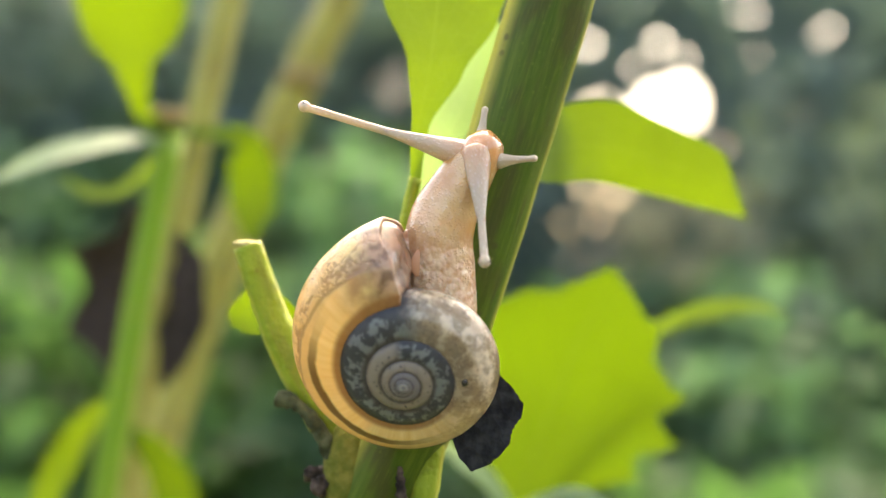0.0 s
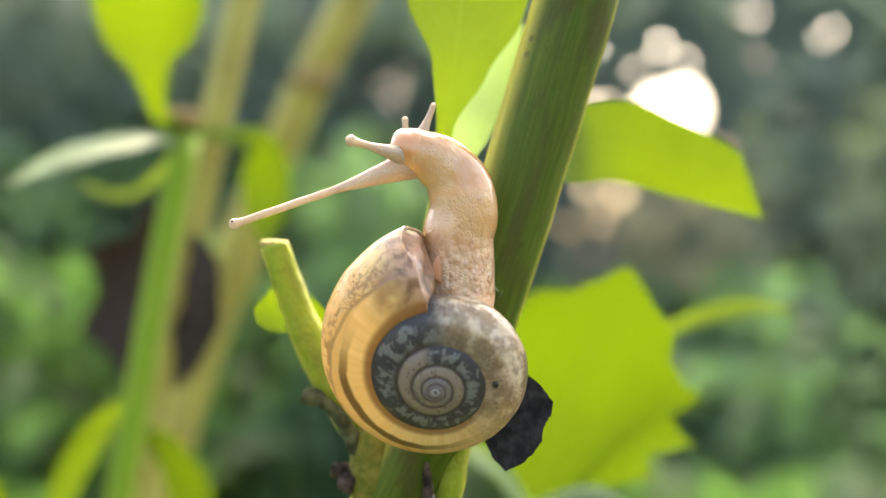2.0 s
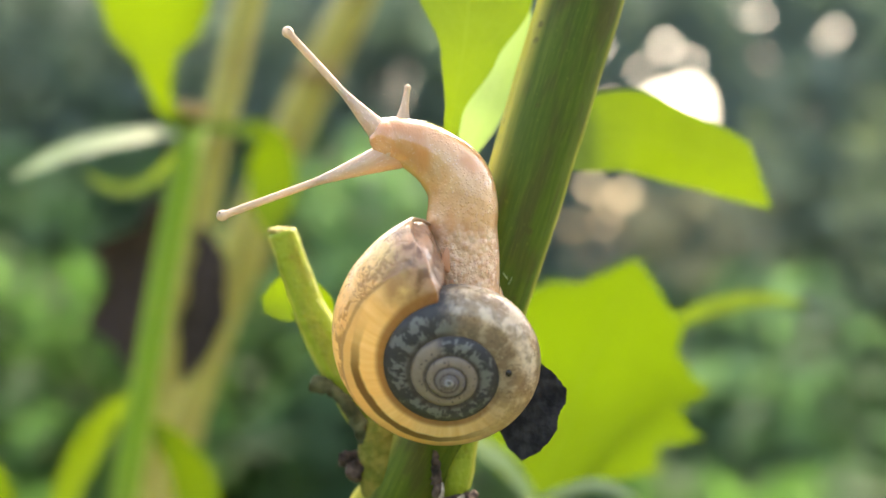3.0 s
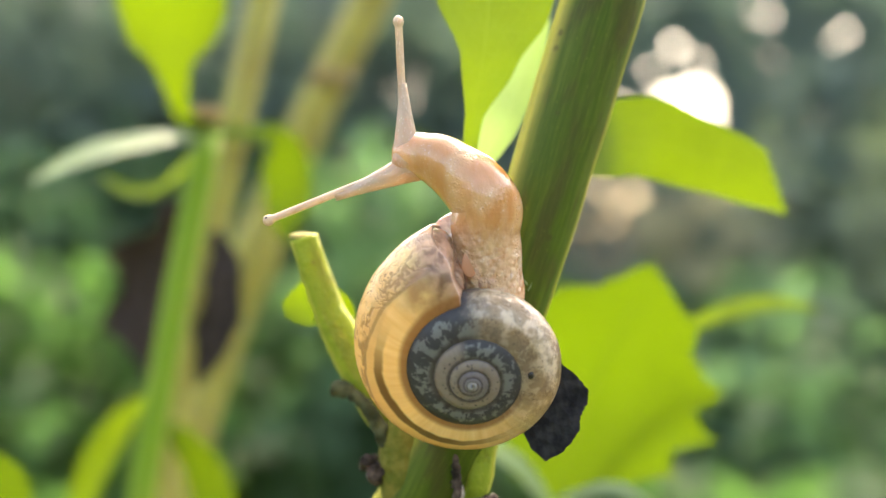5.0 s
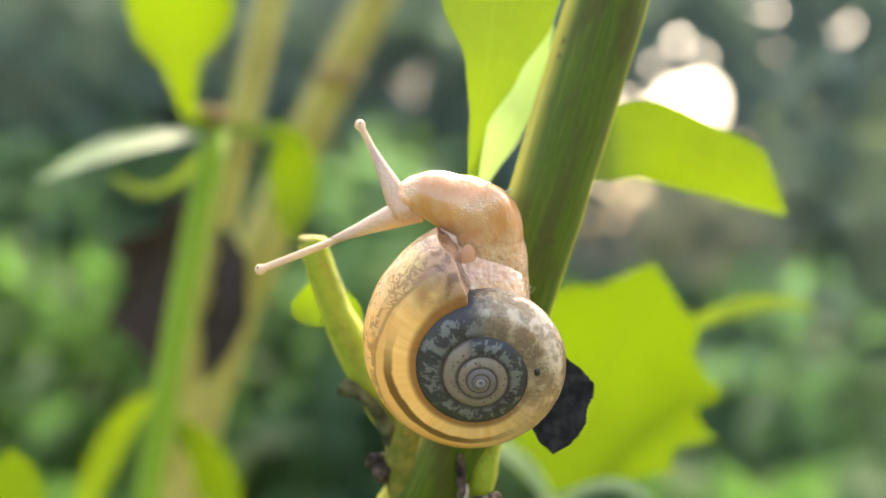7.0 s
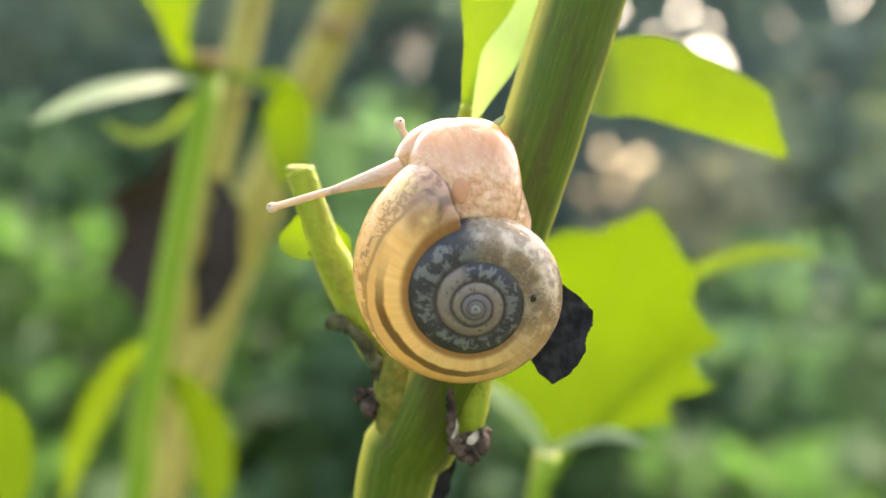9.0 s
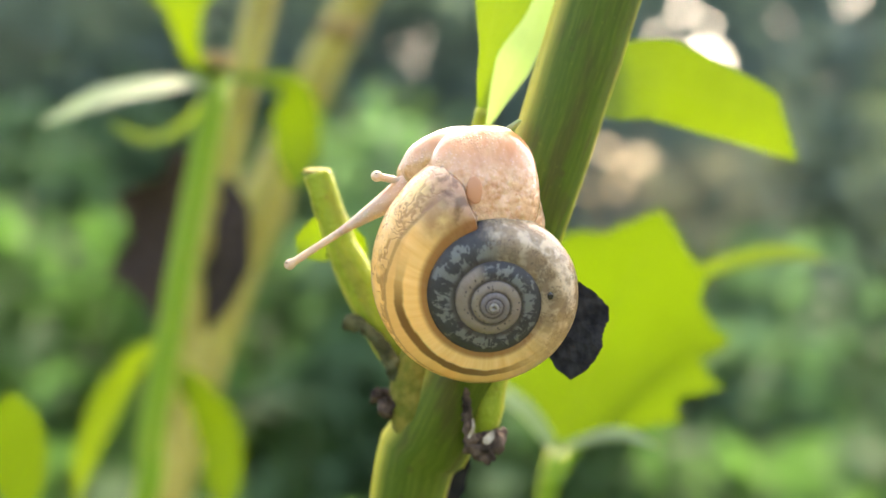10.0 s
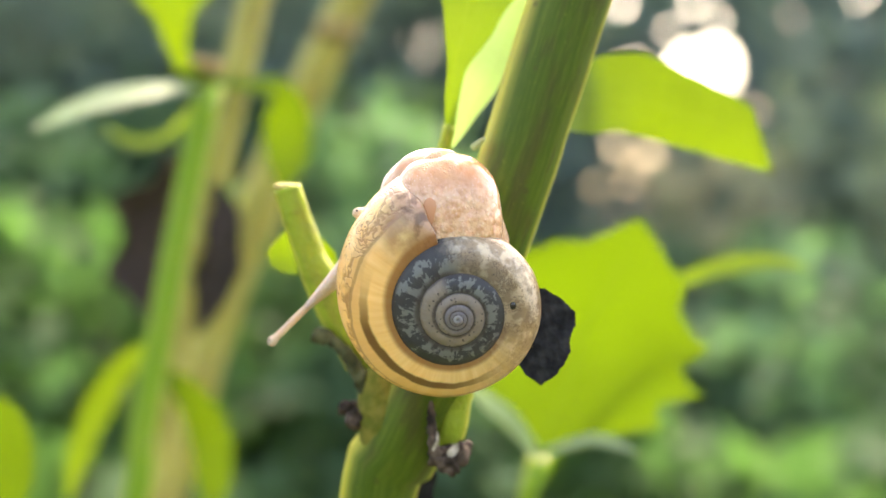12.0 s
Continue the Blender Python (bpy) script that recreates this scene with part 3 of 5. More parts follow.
def build_shrub(x, y, top, wide, count, material, seed, label):
    rng = np.random.default_rng(seed)
    shrub = thing("shrub", (x, y, GROUND), label, "shrub", "shrubs in the background")
    high = top - GROUND
    tips = []
    for i in range(7):
        ang = 2 * math.pi * i / 7 + seed
        tip = Vector((x + math.cos(ang) * wide * 0.6, y + math.sin(ang) * wide * 0.6, GROUND + high * rng.uniform(0.7, 0.95)))
        tips.append(tip)
        mid = Vector((x + math.cos(ang) * wide * 0.2, y + math.sin(ang) * wide * 0.2, GROUND + high * 0.4))
        part("branch", tube([(x, y, GROUND), mid, tip], [0.006, 0.004, 0.0015], 14, 8), BARK, shrub)
    ang = rng.uniform(0, 2 * np.pi, count)
    rad = wide * np.sqrt(rng.uniform(0, 1, count))
    zz = rng.uniform(0.12, 1.0, count)
    lump_ = 0.75 + 0.25 * np.sin(ang * 3 + seed) * np.cos(zz * 7 + seed)
    rad *= lump_ * np.sqrt(np.clip(1.25 - zz ** 2, 0.05, 1))
    p = np.stack([x + rad * np.cos(ang), y + rad * np.sin(ang), GROUND + zz * high * lump_], 1)
    leaf_cloud("crown", p, rng.uniform(0.025, 0.06, count), material, shrub, rng)


def build_background():
    build_ground()
    build_hedge()
    rows = ((-0.44, 1.15, 0.10, 0.30, 1200, SHRUB_LEAF, 1), (0.05, 1.45, -0.02, 0.32, 900, SHRUB_LEAF, 2), (0.5, 1.2, -0.03, 0.28, 900, MID_LEAF, 3),
            (-0.75, 1.6, 0.22, 0.34, 1400, MID_LEAF, 4), (0.85, 1.6, 0.1, 0.3, 800, SHRUB_LEAF, 5), (-0.15, 0.85, -0.24, 0.22, 700, SHRUB_LEAF, 6),
            (0.28, 0.95, -0.15, 0.2, 700, SHRUB_LEAF, 7), (0.62, 1.8, 0.24, 0.3, 1100, PALE_LEAF, 9), (0.75, 1.35, 0.05, 0.22, 800, PALE_LEAF, 14), (0.95, 1.85, 0.3, 0.3, 1000, PALE_LEAF, 10), (0.3, 1.95, 0.1, 0.2, 600, DRY_LEAF, 12), (0.42, 1.85, 0.14, 0.22, 900, DRY_LEAF, 19), (0.36, 1.42, -0.06, 0.24, 1200, MID_LEAF, 20), (-0.09, 1.22, 0.13, 0.15, 1100, MID_LEAF, 22), (-0.38, 0.75, -0.12, 0.2, 700, SHRUB_LEAF, 8),
            (-0.15, 1.75, 0.19, 0.28, 1600, BRIGHT_LEAF, 15), (0.42, 1.7, 0.02, 0.3, 1200, MID_LEAF, 16), (-0.6, 1.9, 0.34, 0.36, 1500, MID_LEAF, 17), (0.7, 1.1, -0.06, 0.22, 800, BRIGHT_LEAF, 18))
    for x, y, top, wide, count, material, seed in rows:
        build_shrub(x, y, top, wide, count, material, seed, "leafy green shrub growing from the soil")
    rng = np.random.default_rng(21)
    n = 7000
    p = np.stack([rng.uniform(-2.5, 2.5, n), rng.uniform(-1.2, 2.2, n), GROUND + rng.uniform(0.0, 0.1, n)], 1)
    p = p[(np.abs(p[:, 0]) > 0.06) | (np.abs(p[:, 1]) > 0.3)]
    tagged(leaf_cloud("ground_cover", p, rng.uniform(0.02, 0.05, len(p)), SHRUB_LEAF, None, rng), "low green weeds covering the soil", "weeds", kind="stuff")


# ---- the plant that carries the snail ----
def build_plant():
    foot = Vector((-0.045, 0.02, GROUND))
    plant = thing("plant", foot, "green ribbed plant stem with a cut side branch and leaves", "plant")
    axis = [foot, Vector((-0.03, 0.012, -0.2)), Vector((-0.0135, 0.008, -0.06)), mm(-7.75, 6.00, -25.39), mm(-6.05, 5.50, -20.88), mm(-3.96, 4.60, -16.45), mm(-1.20, 3.60, -10.55), mm(2.16, 3.00, -0.81), mm(5.13, 3.00, 8.95), mm(8.10, 3.00, 18.70), mm(11.91, 3.00, 31.42), Vector((0.04, 0.006, 0.09)), Vector((0.062, 0.01, 0.16))]
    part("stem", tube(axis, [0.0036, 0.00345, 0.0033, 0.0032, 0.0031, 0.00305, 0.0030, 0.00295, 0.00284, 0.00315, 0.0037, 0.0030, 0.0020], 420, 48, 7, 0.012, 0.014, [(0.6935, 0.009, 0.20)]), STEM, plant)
    # cut side branch
    part("cut_face", lump(mm(-15.31, 6.60, 0.43), (0.00106, 0.00106, 0.00026), 3.0, 0.2), CUT, plant, "tan cut face of the branch")
    part("cut_branch", tube([mm(-5.24, 6.50, -19.01), mm(-6.76, 7.00, -15.24), mm(-9.66, 7.00, -11.64), mm(-12.92, 6.80, -6.22), mm(-15.26, 6.60, 0.30)], [0.0029, 0.0023, 0.0017, 0.00122, 0.00116], 70, 28, 0, 0, 0.09), STEM_YOUNG, plant, "pale green cut side branch")
    part("side_leaf", blade([mm(-12.70, 8.00, -5.32), mm(-14.33, 10.00, -4.75), mm(-15.86, 11.00, -5.26), mm(-17.44, 11.00, -5.60)], [0.0008, 0.0014, 0.0018, 0.0020, 0.0019, 0.0015, 0.0007], [0.0008, 0.0013, 0.0017, 0.0019, 0.0018, 0.0014, 0.0006], (0.1, -1, 0.1), 0, 0, 0.15, 0, 20, 8), LEAF, plant, "small round bright green leaf")
    part("side_leaf", blade([mm(-13.60, 8.60, -3.50), mm(-12.90, 9.00, -4.70), mm(-12.20, 9.20, -6.00), mm(-11.90, 9.20, -7.60)], [0.0003, 0.0008, 0.0010, 0.0008, 0.0002], [0.0003, 0.0009, 0.0012, 0.0009, 0.0002], (-0.1, -1, 0.1), 0, 0, 0.2, 0, 20, 8), LEAF, plant, "small bright green leaf")
    # dry twig and buds
    part("twig", tube([mm(-7.40, 4.50, -17.46), mm(-8.73, 4.20, -14.91), mm(-10.02, 4.50, -12.97), mm(-11.41, 5.00, -11.79), mm(-12.63, 5.50, -11.50)], [0.0010, 0.0008, 0.0006, 0.0005, 0.00075], 34, 12, 0, 0, 0.3), BARK, plant, "thin dark dry twig")
    part("bud", lump(mm(-9.48, 5.50, -17.47), (0.0010, 0.0009, 0.0007), 1.0, 0.6), BUD, plant, "dry brown bud scar")
    part("bud", tube([mm(-2.70, 1.70, -20.90), mm(-1.75, 1.90, -20.60), mm(-0.80, 2.30, -19.95), mm(-0.05, 2.60, -19.35)], [0.0006, 0.0010, 0.0009, 0.00025], 24, 14, 0, 0, 0.45), BUD, plant, "dry brown bud with a dark tip")
    part("bud", lump(mm(-2.20, 1.60, -20.50), (0.0010, 0.0008, 0.0008), 2.0, 0.7), BUD, plant, "dry brown bud scar")
    part("bud", lump(mm(-1.55, 1.70, -21.20), (0.0007, 0.0007, 0.0006), 6.0, 0.7), BUD, plant, "dry brown bark crust")
    part("bud_scale", blade([mm(-1.75, 0.90, -20.20), mm(-1.40, 0.75, -19.75), mm(-1.05, 0.95, -19.20)], [0.0001, 0.0004, 0.0003, 0.0001], [0.0001, 0.0003, 0.0003, 0.0001], (0.1, -1, 0.1), 0, 0, 0.3, 0, 12, 6), HUSK, plant, "pale papery bud scale")
    part("bud", lump(mm(-9.20, 3.70, -17.90), (0.0008, 0.0007, 0.0008), 8.0, 0.6), BUD, plant, "dry brown bud scar")
    part("bud", lump(mm(-9.95, 4.30, -17.05), (0.0006, 0.0006, 0.0005), 3.0, 0.6), BUD, plant, "dry brown bud scar")
    part("bark_crust", tube([mm(-3.20, 1.20, -16.00), mm(-3.10, 1.00, -17.40), mm(-2.95, 0.95, -18.90), mm(-2.75, 1.15, -20.40)], [0.00018, 0.00034, 0.00042, 0.0005], 40, 12, 0, 0, 0.8), BUD, plant, "dark bark crust along the node")
    part("bark_flake", blade([mm(-2.95, 0.55, -19.70), mm(-2.60, 0.45, -19.00), mm(-2.65, 0.60, -18.20)], [0.0001, 0.0002, 0.00012, 0.00004], [0.00008, 0.00012, 0.0001, 0.00004], (0.2, -1, 0.1), 0, 0, 0.3, 0, 12, 6), HUSK, plant, "pale flake of bark")
    part("node_swelling", lump(mm(-6.55, 4.70, -17.60), (0.0026, 0.0025, 0.0052), 4.0, 0.08, 4), NODE, plant, "tan swelling at the node")
    part("node_ridge", tube([mm(-0.70, 3.40, -12.28), mm(-1.20, 3.00, -15.77), mm(-1.50, 2.80, -18.10), mm(-2.10, 3.20, -20.30)], [0.0010, 0.0012, 0.00125, 0.0010], 30, 20, 0, 0, 0.08), STEM_YOUNG, plant, "pale green petiole scar")
    part("dead_leaf", blade([mm(-2.90, 6.60, -21.80), mm(-3.45, 6.90, -23.40), mm(-4.35, 7.20, -25.60), mm(-6.00, 7.60, -29.00)], [0.0002, 0.0007, 0.0009, 0.0008, 0.0001], [0.0002, 0.0007, 0.0009, 0.0008, 0.0001], (0.3, -1, 0), 4, 0.3, 0.3, 0.1, 40, 10), BLACK, plant, "black withered leaf hanging behind the stem")
    # side shoot with two leaves behind the snail
    part("shoot_stalk", tube([mm(-0.38, 3.00, -6.74), mm(-2.72, 6.00, 0.04), mm(-2.64, 6.30, 2.90), mm(-2.11, 6.20, 5.53)], [0.0010, 0.0007, 0.0005], 30, 12), STEM_YOUNG, plant)
    spine = [mm(-2.15, 6.00, 4.86), mm(-1.94, 6.50, 9.07), mm(-0.98, 8.00, 14.80), mm(-0.41, 10.00, 20.13), mm(0.05, 13.00, 28.27), mm(0.30, 18.00, 36.58)]
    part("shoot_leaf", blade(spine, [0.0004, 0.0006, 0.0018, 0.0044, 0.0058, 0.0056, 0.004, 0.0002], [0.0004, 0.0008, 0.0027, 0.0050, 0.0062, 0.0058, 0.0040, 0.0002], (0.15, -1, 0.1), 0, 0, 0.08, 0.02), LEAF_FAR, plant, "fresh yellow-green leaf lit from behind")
    spine = [mm(-3.05, 7.50, 2.44), mm(-1.30, 8.00, 5.90), mm(0.78, 9.50, 9.70), mm(2.20, 11.50, 13.10), mm(3.30, 13.00, 16.00), mm(4.60, 14.50, 19.20)]
    part("shoot_leaf", blade(spine, [0.0002, 0.0014, 0.0021, 0.0023, 0.0019, 0.0006], [0.0002, 0.0008, 0.0012, 0.0013, 0.0011, 0.0004], (0.35, -1, 0.0), 0, 0, 0.25, 0), LEAF_YOUNG, plant, "pale folded young leaf")
    part("stipule", tube([mm(-0.21, 1.00, 3.45), mm(0.38, 0.40, 3.94), mm(0.63, 0.20, 4.19)], [0.0003, 0.00025, 0.0001], 10, 8), LEAF_PALE, plant, "pale wisp at the node")
    for a, b in ((mm(2.14, 0.20, -3.25), mm(1.79, -0.50, -2.81)), (mm(2.22, 0.20, -3.66), mm(2.45, -0.40, -3.14))):
        part("hair", tube([a, a.lerp(b, 0.5), b], [0.00006, 0.00005, 0.00002], 6, 6), LEAF_PALE, plant)
    # leaf on the far side of the stem
    spine = [mm(5.74, 6.00, 6.83), mm(10.20, 21.00, 8.88), mm(14.52, 25.00, 9.63), mm(19.85, 28.50, 8.73), mm(24.91, 32.00, 7.60), mm(29.71, 35.00, 6.18)]
    part("stem_leaf", blade(spine, [0.0006, 0.0015, 0.0025, 0.0038, 0.0043, 0.0037, 0.0033, 0.0028], [0.0008, 0.0020, 0.0026, 0.0031, 0.0034, 0.0034, 0.0032, 0.0026], (-0.12, -1, -0.1), 0, 0, -0.06, 0.02, skew=-0.0031), LEAF, plant, "fresh green leaf with a torn tip")


# ---- the toothed plant behind ----
def build_toothed_plant():
    foot = Vector((0.03, 0.08, GROUND))
    plant = thing("plant", foot, "young plant with a broad toothed yellow-green leaf", "plant")
    part("stem", tube([foot, Vector((0.02, 0.075, -0.2)), Vector((0.008, 0.064, -0.06)), mm(7.49, 62.00, -38.32), mm(8.47, 60.00, -32.05)], [0.0022, 0.0018, 0.0014, 0.0012], 80, 16), STEM_LIT, plant)
    spine = [mm(8.47, 60.00, -32.05), mm(10.90, 59.00, -25.00), mm(13.60, 57.00, -17.00), mm(16.60, 54.00, -9.30), mm(19.40, 51.00, -2.20)]
    leaf = part("broad_leaf", blade(spine, [0.0006, 0.0060, 0.0100, 0.0118, 0.0125, 0.0125, 0.0122, 0.0119, 0.0116, 0.0112, 0.0106, 0.0098, 0.0040, 0.0024, 0.0006],
                                    [0.0006, 0.0020, 0.0062, 0.0096, 0.0113, 0.0128, 0.0138, 0.0140, 0.0134, 0.0130, 0.0112, 0.0090, 0.0072, 0.0045, 0.0006],
                                    (-0.08, -1, 0.12), 5.2, 0.26, 0.04, 0.03, 130, 28, shift=(0.3, 0.45)), LEAF_BROAD, plant, "broad yellow-green toothed leaf lit from behind")
    midrib(leaf, spine, 0.00005, LEAF_BROAD, (0, 1, 0))
    part("pale_leaf", blade([mm(8.47, 60.00, -32.05), mm(4.93, 56.00, -26.86), mm(1.73, 52.00, -23.91), mm(-0.97, 48.00, -21.28)], [0.0008, 0.0014, 0.0015, 0.0003], [0.0008, 0.0011, 0.0012, 0.0003], (0.4, -1, 0.5), 0, 0, 0.2), LEAF_PALE, plant, "pale leaf seen from beneath")
    part("pale_leaf", blade([mm(8.47, 60.00, -32.05), mm(11.63, 58.00, -30.35), mm(15.52, 56.00, -29.09), mm(19.70, 52.00, -29.76)], [0.0006, 0.0008, 0.0009, 0.0002], [0.0006, 0.0007, 0.0008, 0.0002], (-0.1, -1, 0.8), 0, 0, 0.2), LEAF_PALE, plant, "pale leaf seen from beneath")
    spine = [mm(25.87, 62.00, -10.19), mm(29.54, 62.00, -8.62), mm(35.06, 63.00, -7.38), mm(39.58, 64.00, -7.41), mm(43.37, 65.00, -8.23)]
    part("petiole", tube([mm(7.83, 62.00, -37.45), mm(18.87, 62.00, -19.19), mm(25.87, 62.00, -10.19)], [0.0006, 0.0005, 0.0004], 24, 10), STEM_LIT, plant)
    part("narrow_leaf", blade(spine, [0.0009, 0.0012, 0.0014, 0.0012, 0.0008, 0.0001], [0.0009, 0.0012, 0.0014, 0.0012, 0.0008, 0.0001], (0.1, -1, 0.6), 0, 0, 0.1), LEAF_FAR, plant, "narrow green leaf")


# ---- the stalks behind, out of focus ----
def build_left_plant():
    foot = Vector((-0.12, 0.1, GROUND))
    plant = thing("plant", foot, "bright green stalk with fresh leaves and a pale one", "plant")
    part("stem", tube([foot, Vector((-0.085, 0.095, -0.2)), mm(-52.52, 90.00, -55.97), mm(-49.59, 90.00, -36.51), mm(-45.04, 90.00, -9.85), mm(-42.14, 90.00, 5.05), mm(-39.82, 90.00, 17.05)], [0.0028, 0.0023, 0.0020, 0.0020], 120, 24, 5, 0.06), STEM_LIT, plant)
    spine = [mm(-39.84, 89.00, 16.55), mm(-42.32, 84.00, 19.28), mm(-42.67, 80.00, 23.52), mm(-42.78, 78.00, 29.42), mm(-41.60, 74.00, 37.76), mm(-39.99, 70.00, 44.91)]
    part("leaf", blade(spine, [0.0010, 0.0012, 0.0014, 0.0024, 0.0060, 0.0074, 0.007, 0.0048, 0.0004], [0.0010, 0.0012, 0.0014, 0.0026, 0.0064, 0.0078, 0.0072, 0.005, 0.0004], (0.1, -1, 0.15), 0, 0, 0.06), LEAF, plant, "bright yellow-green leaf lit from behind")
    part("leaf", blade([mm(-39.84, 89.00, 16.55), mm(-46.72, 84.00, 15.28), mm(-54.23, 80.00, 12.97), mm(-60.54, 78.00, 9.73), mm(-61.71, 77.00, 8.90)], [0.0010, 0.0014, 0.0020, 0.0022, 0.0016, 0.0002], [0.0010, 0.0014, 0.0020, 0.0022, 0.0016, 0.0002], (-0.1, -1, 0.9), 0, 0, 0.1), LEAF_PALE, plant, "pale glossy leaf")
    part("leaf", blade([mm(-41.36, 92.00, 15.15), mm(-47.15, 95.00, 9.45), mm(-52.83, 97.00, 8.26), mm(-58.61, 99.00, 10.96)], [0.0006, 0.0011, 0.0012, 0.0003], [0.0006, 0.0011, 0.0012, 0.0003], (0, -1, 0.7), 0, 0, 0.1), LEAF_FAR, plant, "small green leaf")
    part("leaf", blade([mm(-39.68, 92.00, 17.25), mm(-33.22, 98.00, 17.39), mm(-30.40, 102.00, 15.55), mm(-30.09, 104.00, 9.02), mm(-30.71, 104.00, 0.98)], [0.0008, 0.0010, 0.0022, 0.0038, 0.0036, 0.0006], [0.0008, 0.0010, 0.0022, 0.0038, 0.0036, 0.0006], (0.1, -1, 0.1), 0, 0, 0.1), LEAF_BROAD, plant, "hanging green leaf")
    part("leaf", blade([mm(-48.69, 96.00, -22.16), mm(-53.98, 98.00, -26.30), mm(-58.93, 100.00, -33.14), mm(-62.42, 100.00, -41.88), mm(-64.17, 100.00, -48.87)], [0.0005, 0.0018, 0.0022, 0.0018, 0.0003], [0.0005, 0.0022, 0.0026, 0.0022, 0.0003], (0.3, -1, 0.3), 0, 0, 0.2), LEAF_FAR, plant, "drooping green leaf")
    part("leaf", blade([mm(-50.05, 98.00, -26.27), mm(-45.17, 100.00, -30.91), mm(-41.79, 102.00, -37.48), mm(-41.01, 102.00, -45.62), mm(-41.87, 102.00, -51.99)], [0.0005, 0.0024, 0.0036, 0.0033, 0.0003], [0.0005, 0.0024, 0.0036, 0.0033, 0.0003], (-0.2, -1, 0.2), 0, 0, 0.2), LEAF_BROAD, plant, "drooping green leaf")
    part("leaf", blade([mm(-57.06, 57.00, -40.87), mm(-57.12, 56.00, -35.07), mm(-57.17, 55.00, -30.05), mm(-57.22, 54.00, -24.76)], [0.0004, 0.0018, 0.0030, 0.0035, 0.0036, 0.0034, 0.0027, 0.0004], [0.0004, 0.0018, 0.0030, 0.0035, 0.0036, 0.0034, 0.0027, 0.0004], (0.1, -1, 0.2), 0, 0, 0.1), LEAF_BROAD, plant, "round green leaf")
    part("petiole", tube([mm(-54.14, 90.00, -76.65), mm(-58.13, 76.00, -55.19), mm(-57.06, 57.00, -40.73)], [0.0006, 0.0005, 0.0004], 24, 10), STEM_LIT, plant)
    part("node", lump(mm(-40.74, 89.00, 19.29), (0.0034, 0.0026, 0.0014), 5.0, 0.35), NODE_TAN, plant, "brown papery scales at the node")
    foot = Vector((-0.11, 0.125, GROUND))
    stalk = thing("woody_stalk", foot, "tan woody stalk with a dead brown leaf", "stalk")
    part("stem", tube([foot, Vector((-0.085, 0.12, -0.2)), mm(-54.70, 105.00, -60.32), mm(-50.90, 105.00, -37.61), mm(-42.30, 105.00, 3.68), mm(-38.77, 105.00, 19.84), mm(-34.19, 106.00, 39.79), mm(-28.47, 107.00, 63.57), Vector((-0.01, 0.12, 0.16))], [0.004, 0.003, 0.0026, 0.0025, 0.0022], 140, 24, 5, 0.03, 0.02), STEM_TAN, stalk)
    part("dead_leaf", blade([mm(-43.49, 118.00, 10.63), mm(-52.14, 122.00, 2.05), mm(-57.40, 124.00, -5.82), mm(-58.20, 124.00, -15.00), mm(-55.60, 124.00, -24.50)], [0.001, 0.0045, 0.0064, 0.0056, 0.0005], [0.001, 0.0045, 0.0064, 0.0056, 0.0005], (0.2, -1, 0.3), 4, 0.7, 0.3, 0.35), DEAD, stalk, "dark brown withered leaf")
    part("dead_leaf", blade([mm(-41.20, 101.00, 2.40), mm(-39.40, 99.50, -3.40), mm(-40.40, 99.00, -11.60), mm(-43.50, 99.50, -21.60)], [0.001, 0.0032, 0.0036, 0.0005], [0.001, 0.0028, 0.0032, 0.0005], (0.2, -1, 0.3), 3, 0.3, 0.3, 0.2), DEAD, stalk, "dark brown withered leaf")
    foot = Vector((-0.14, 0.2, GROUND))
    stalk = thing("woody_stalk", foot, "tan woody stalk with a swollen node", "stalk")
    part("stem", tube([foot, Vector((-0.105, 0.19, -0.2)), mm(-64.79, 178.00, -54.53), mm(-55.71, 176.00, -25.65), mm(-45.80, 172.00, 1.33), mm(-37.37, 168.00, 20.35), mm(-28.11, 165.00, 38.93), mm(-20.38, 164.00, 54.00), mm(-9.76, 162.00, 81.47), Vector((0.01, 0.17, 0.17))], [0.005, 0.0046, 0.0043, 0.004, 0.0036], 160, 24, 5, 0.03, 0.02, [(0.715, 0.012, 0.3)]), STEM_TAN, stalk)
    part("node", lump(mm(-29.18, 164.00, 35.48), (0.0046, 0.0044, 0.0028), 2.0, 0.25), NODE_TAN, stalk, "brown swollen node")
    part("leaf", blade([mm(-50.75, 172.00, -8.31), mm(-47.14, 172.00, 0.29), mm(-41.07, 172.00, 6.45)], [0.001, 0.004, 0.0005], [0.001, 0.004, 0.0005], (0.2, -1, 0.3), 0, 0, 0.2), LEAF, stalk, "small green leaf")


# ---- the snail ----
SNAIL = mm(-2.0, 0.0, -10.0)
TURNS = 6.6
LIP = 0.0092
GROW = 1.72


def shell_ring(th):
    """Outer radius, tube radii and depth of the coil th turns back from the mouth."""
    out = LIP * GROW ** (-th)
    flare = max(0.0, 1 - th / 0.25)
    return out * (1 + 0.045 * flare ** 2), out * 0.425, out * 0.40, out * 0.63


def mouth_lean(th, rad, out):
    """The angle by which the mouth's edge runs ahead, more so on its inner side."""
    wavy = radians(2.0) * (math.sin(11 * rad / out) + 0.6 * math.sin(23 * rad / out + 1)) * max(0.0, 1 - th / 0.07)
    return radians(1 + 24 * (1 - rad / out) ** 2) * max(0.0, 1 - th / 0.14) ** 1.5 + wavy


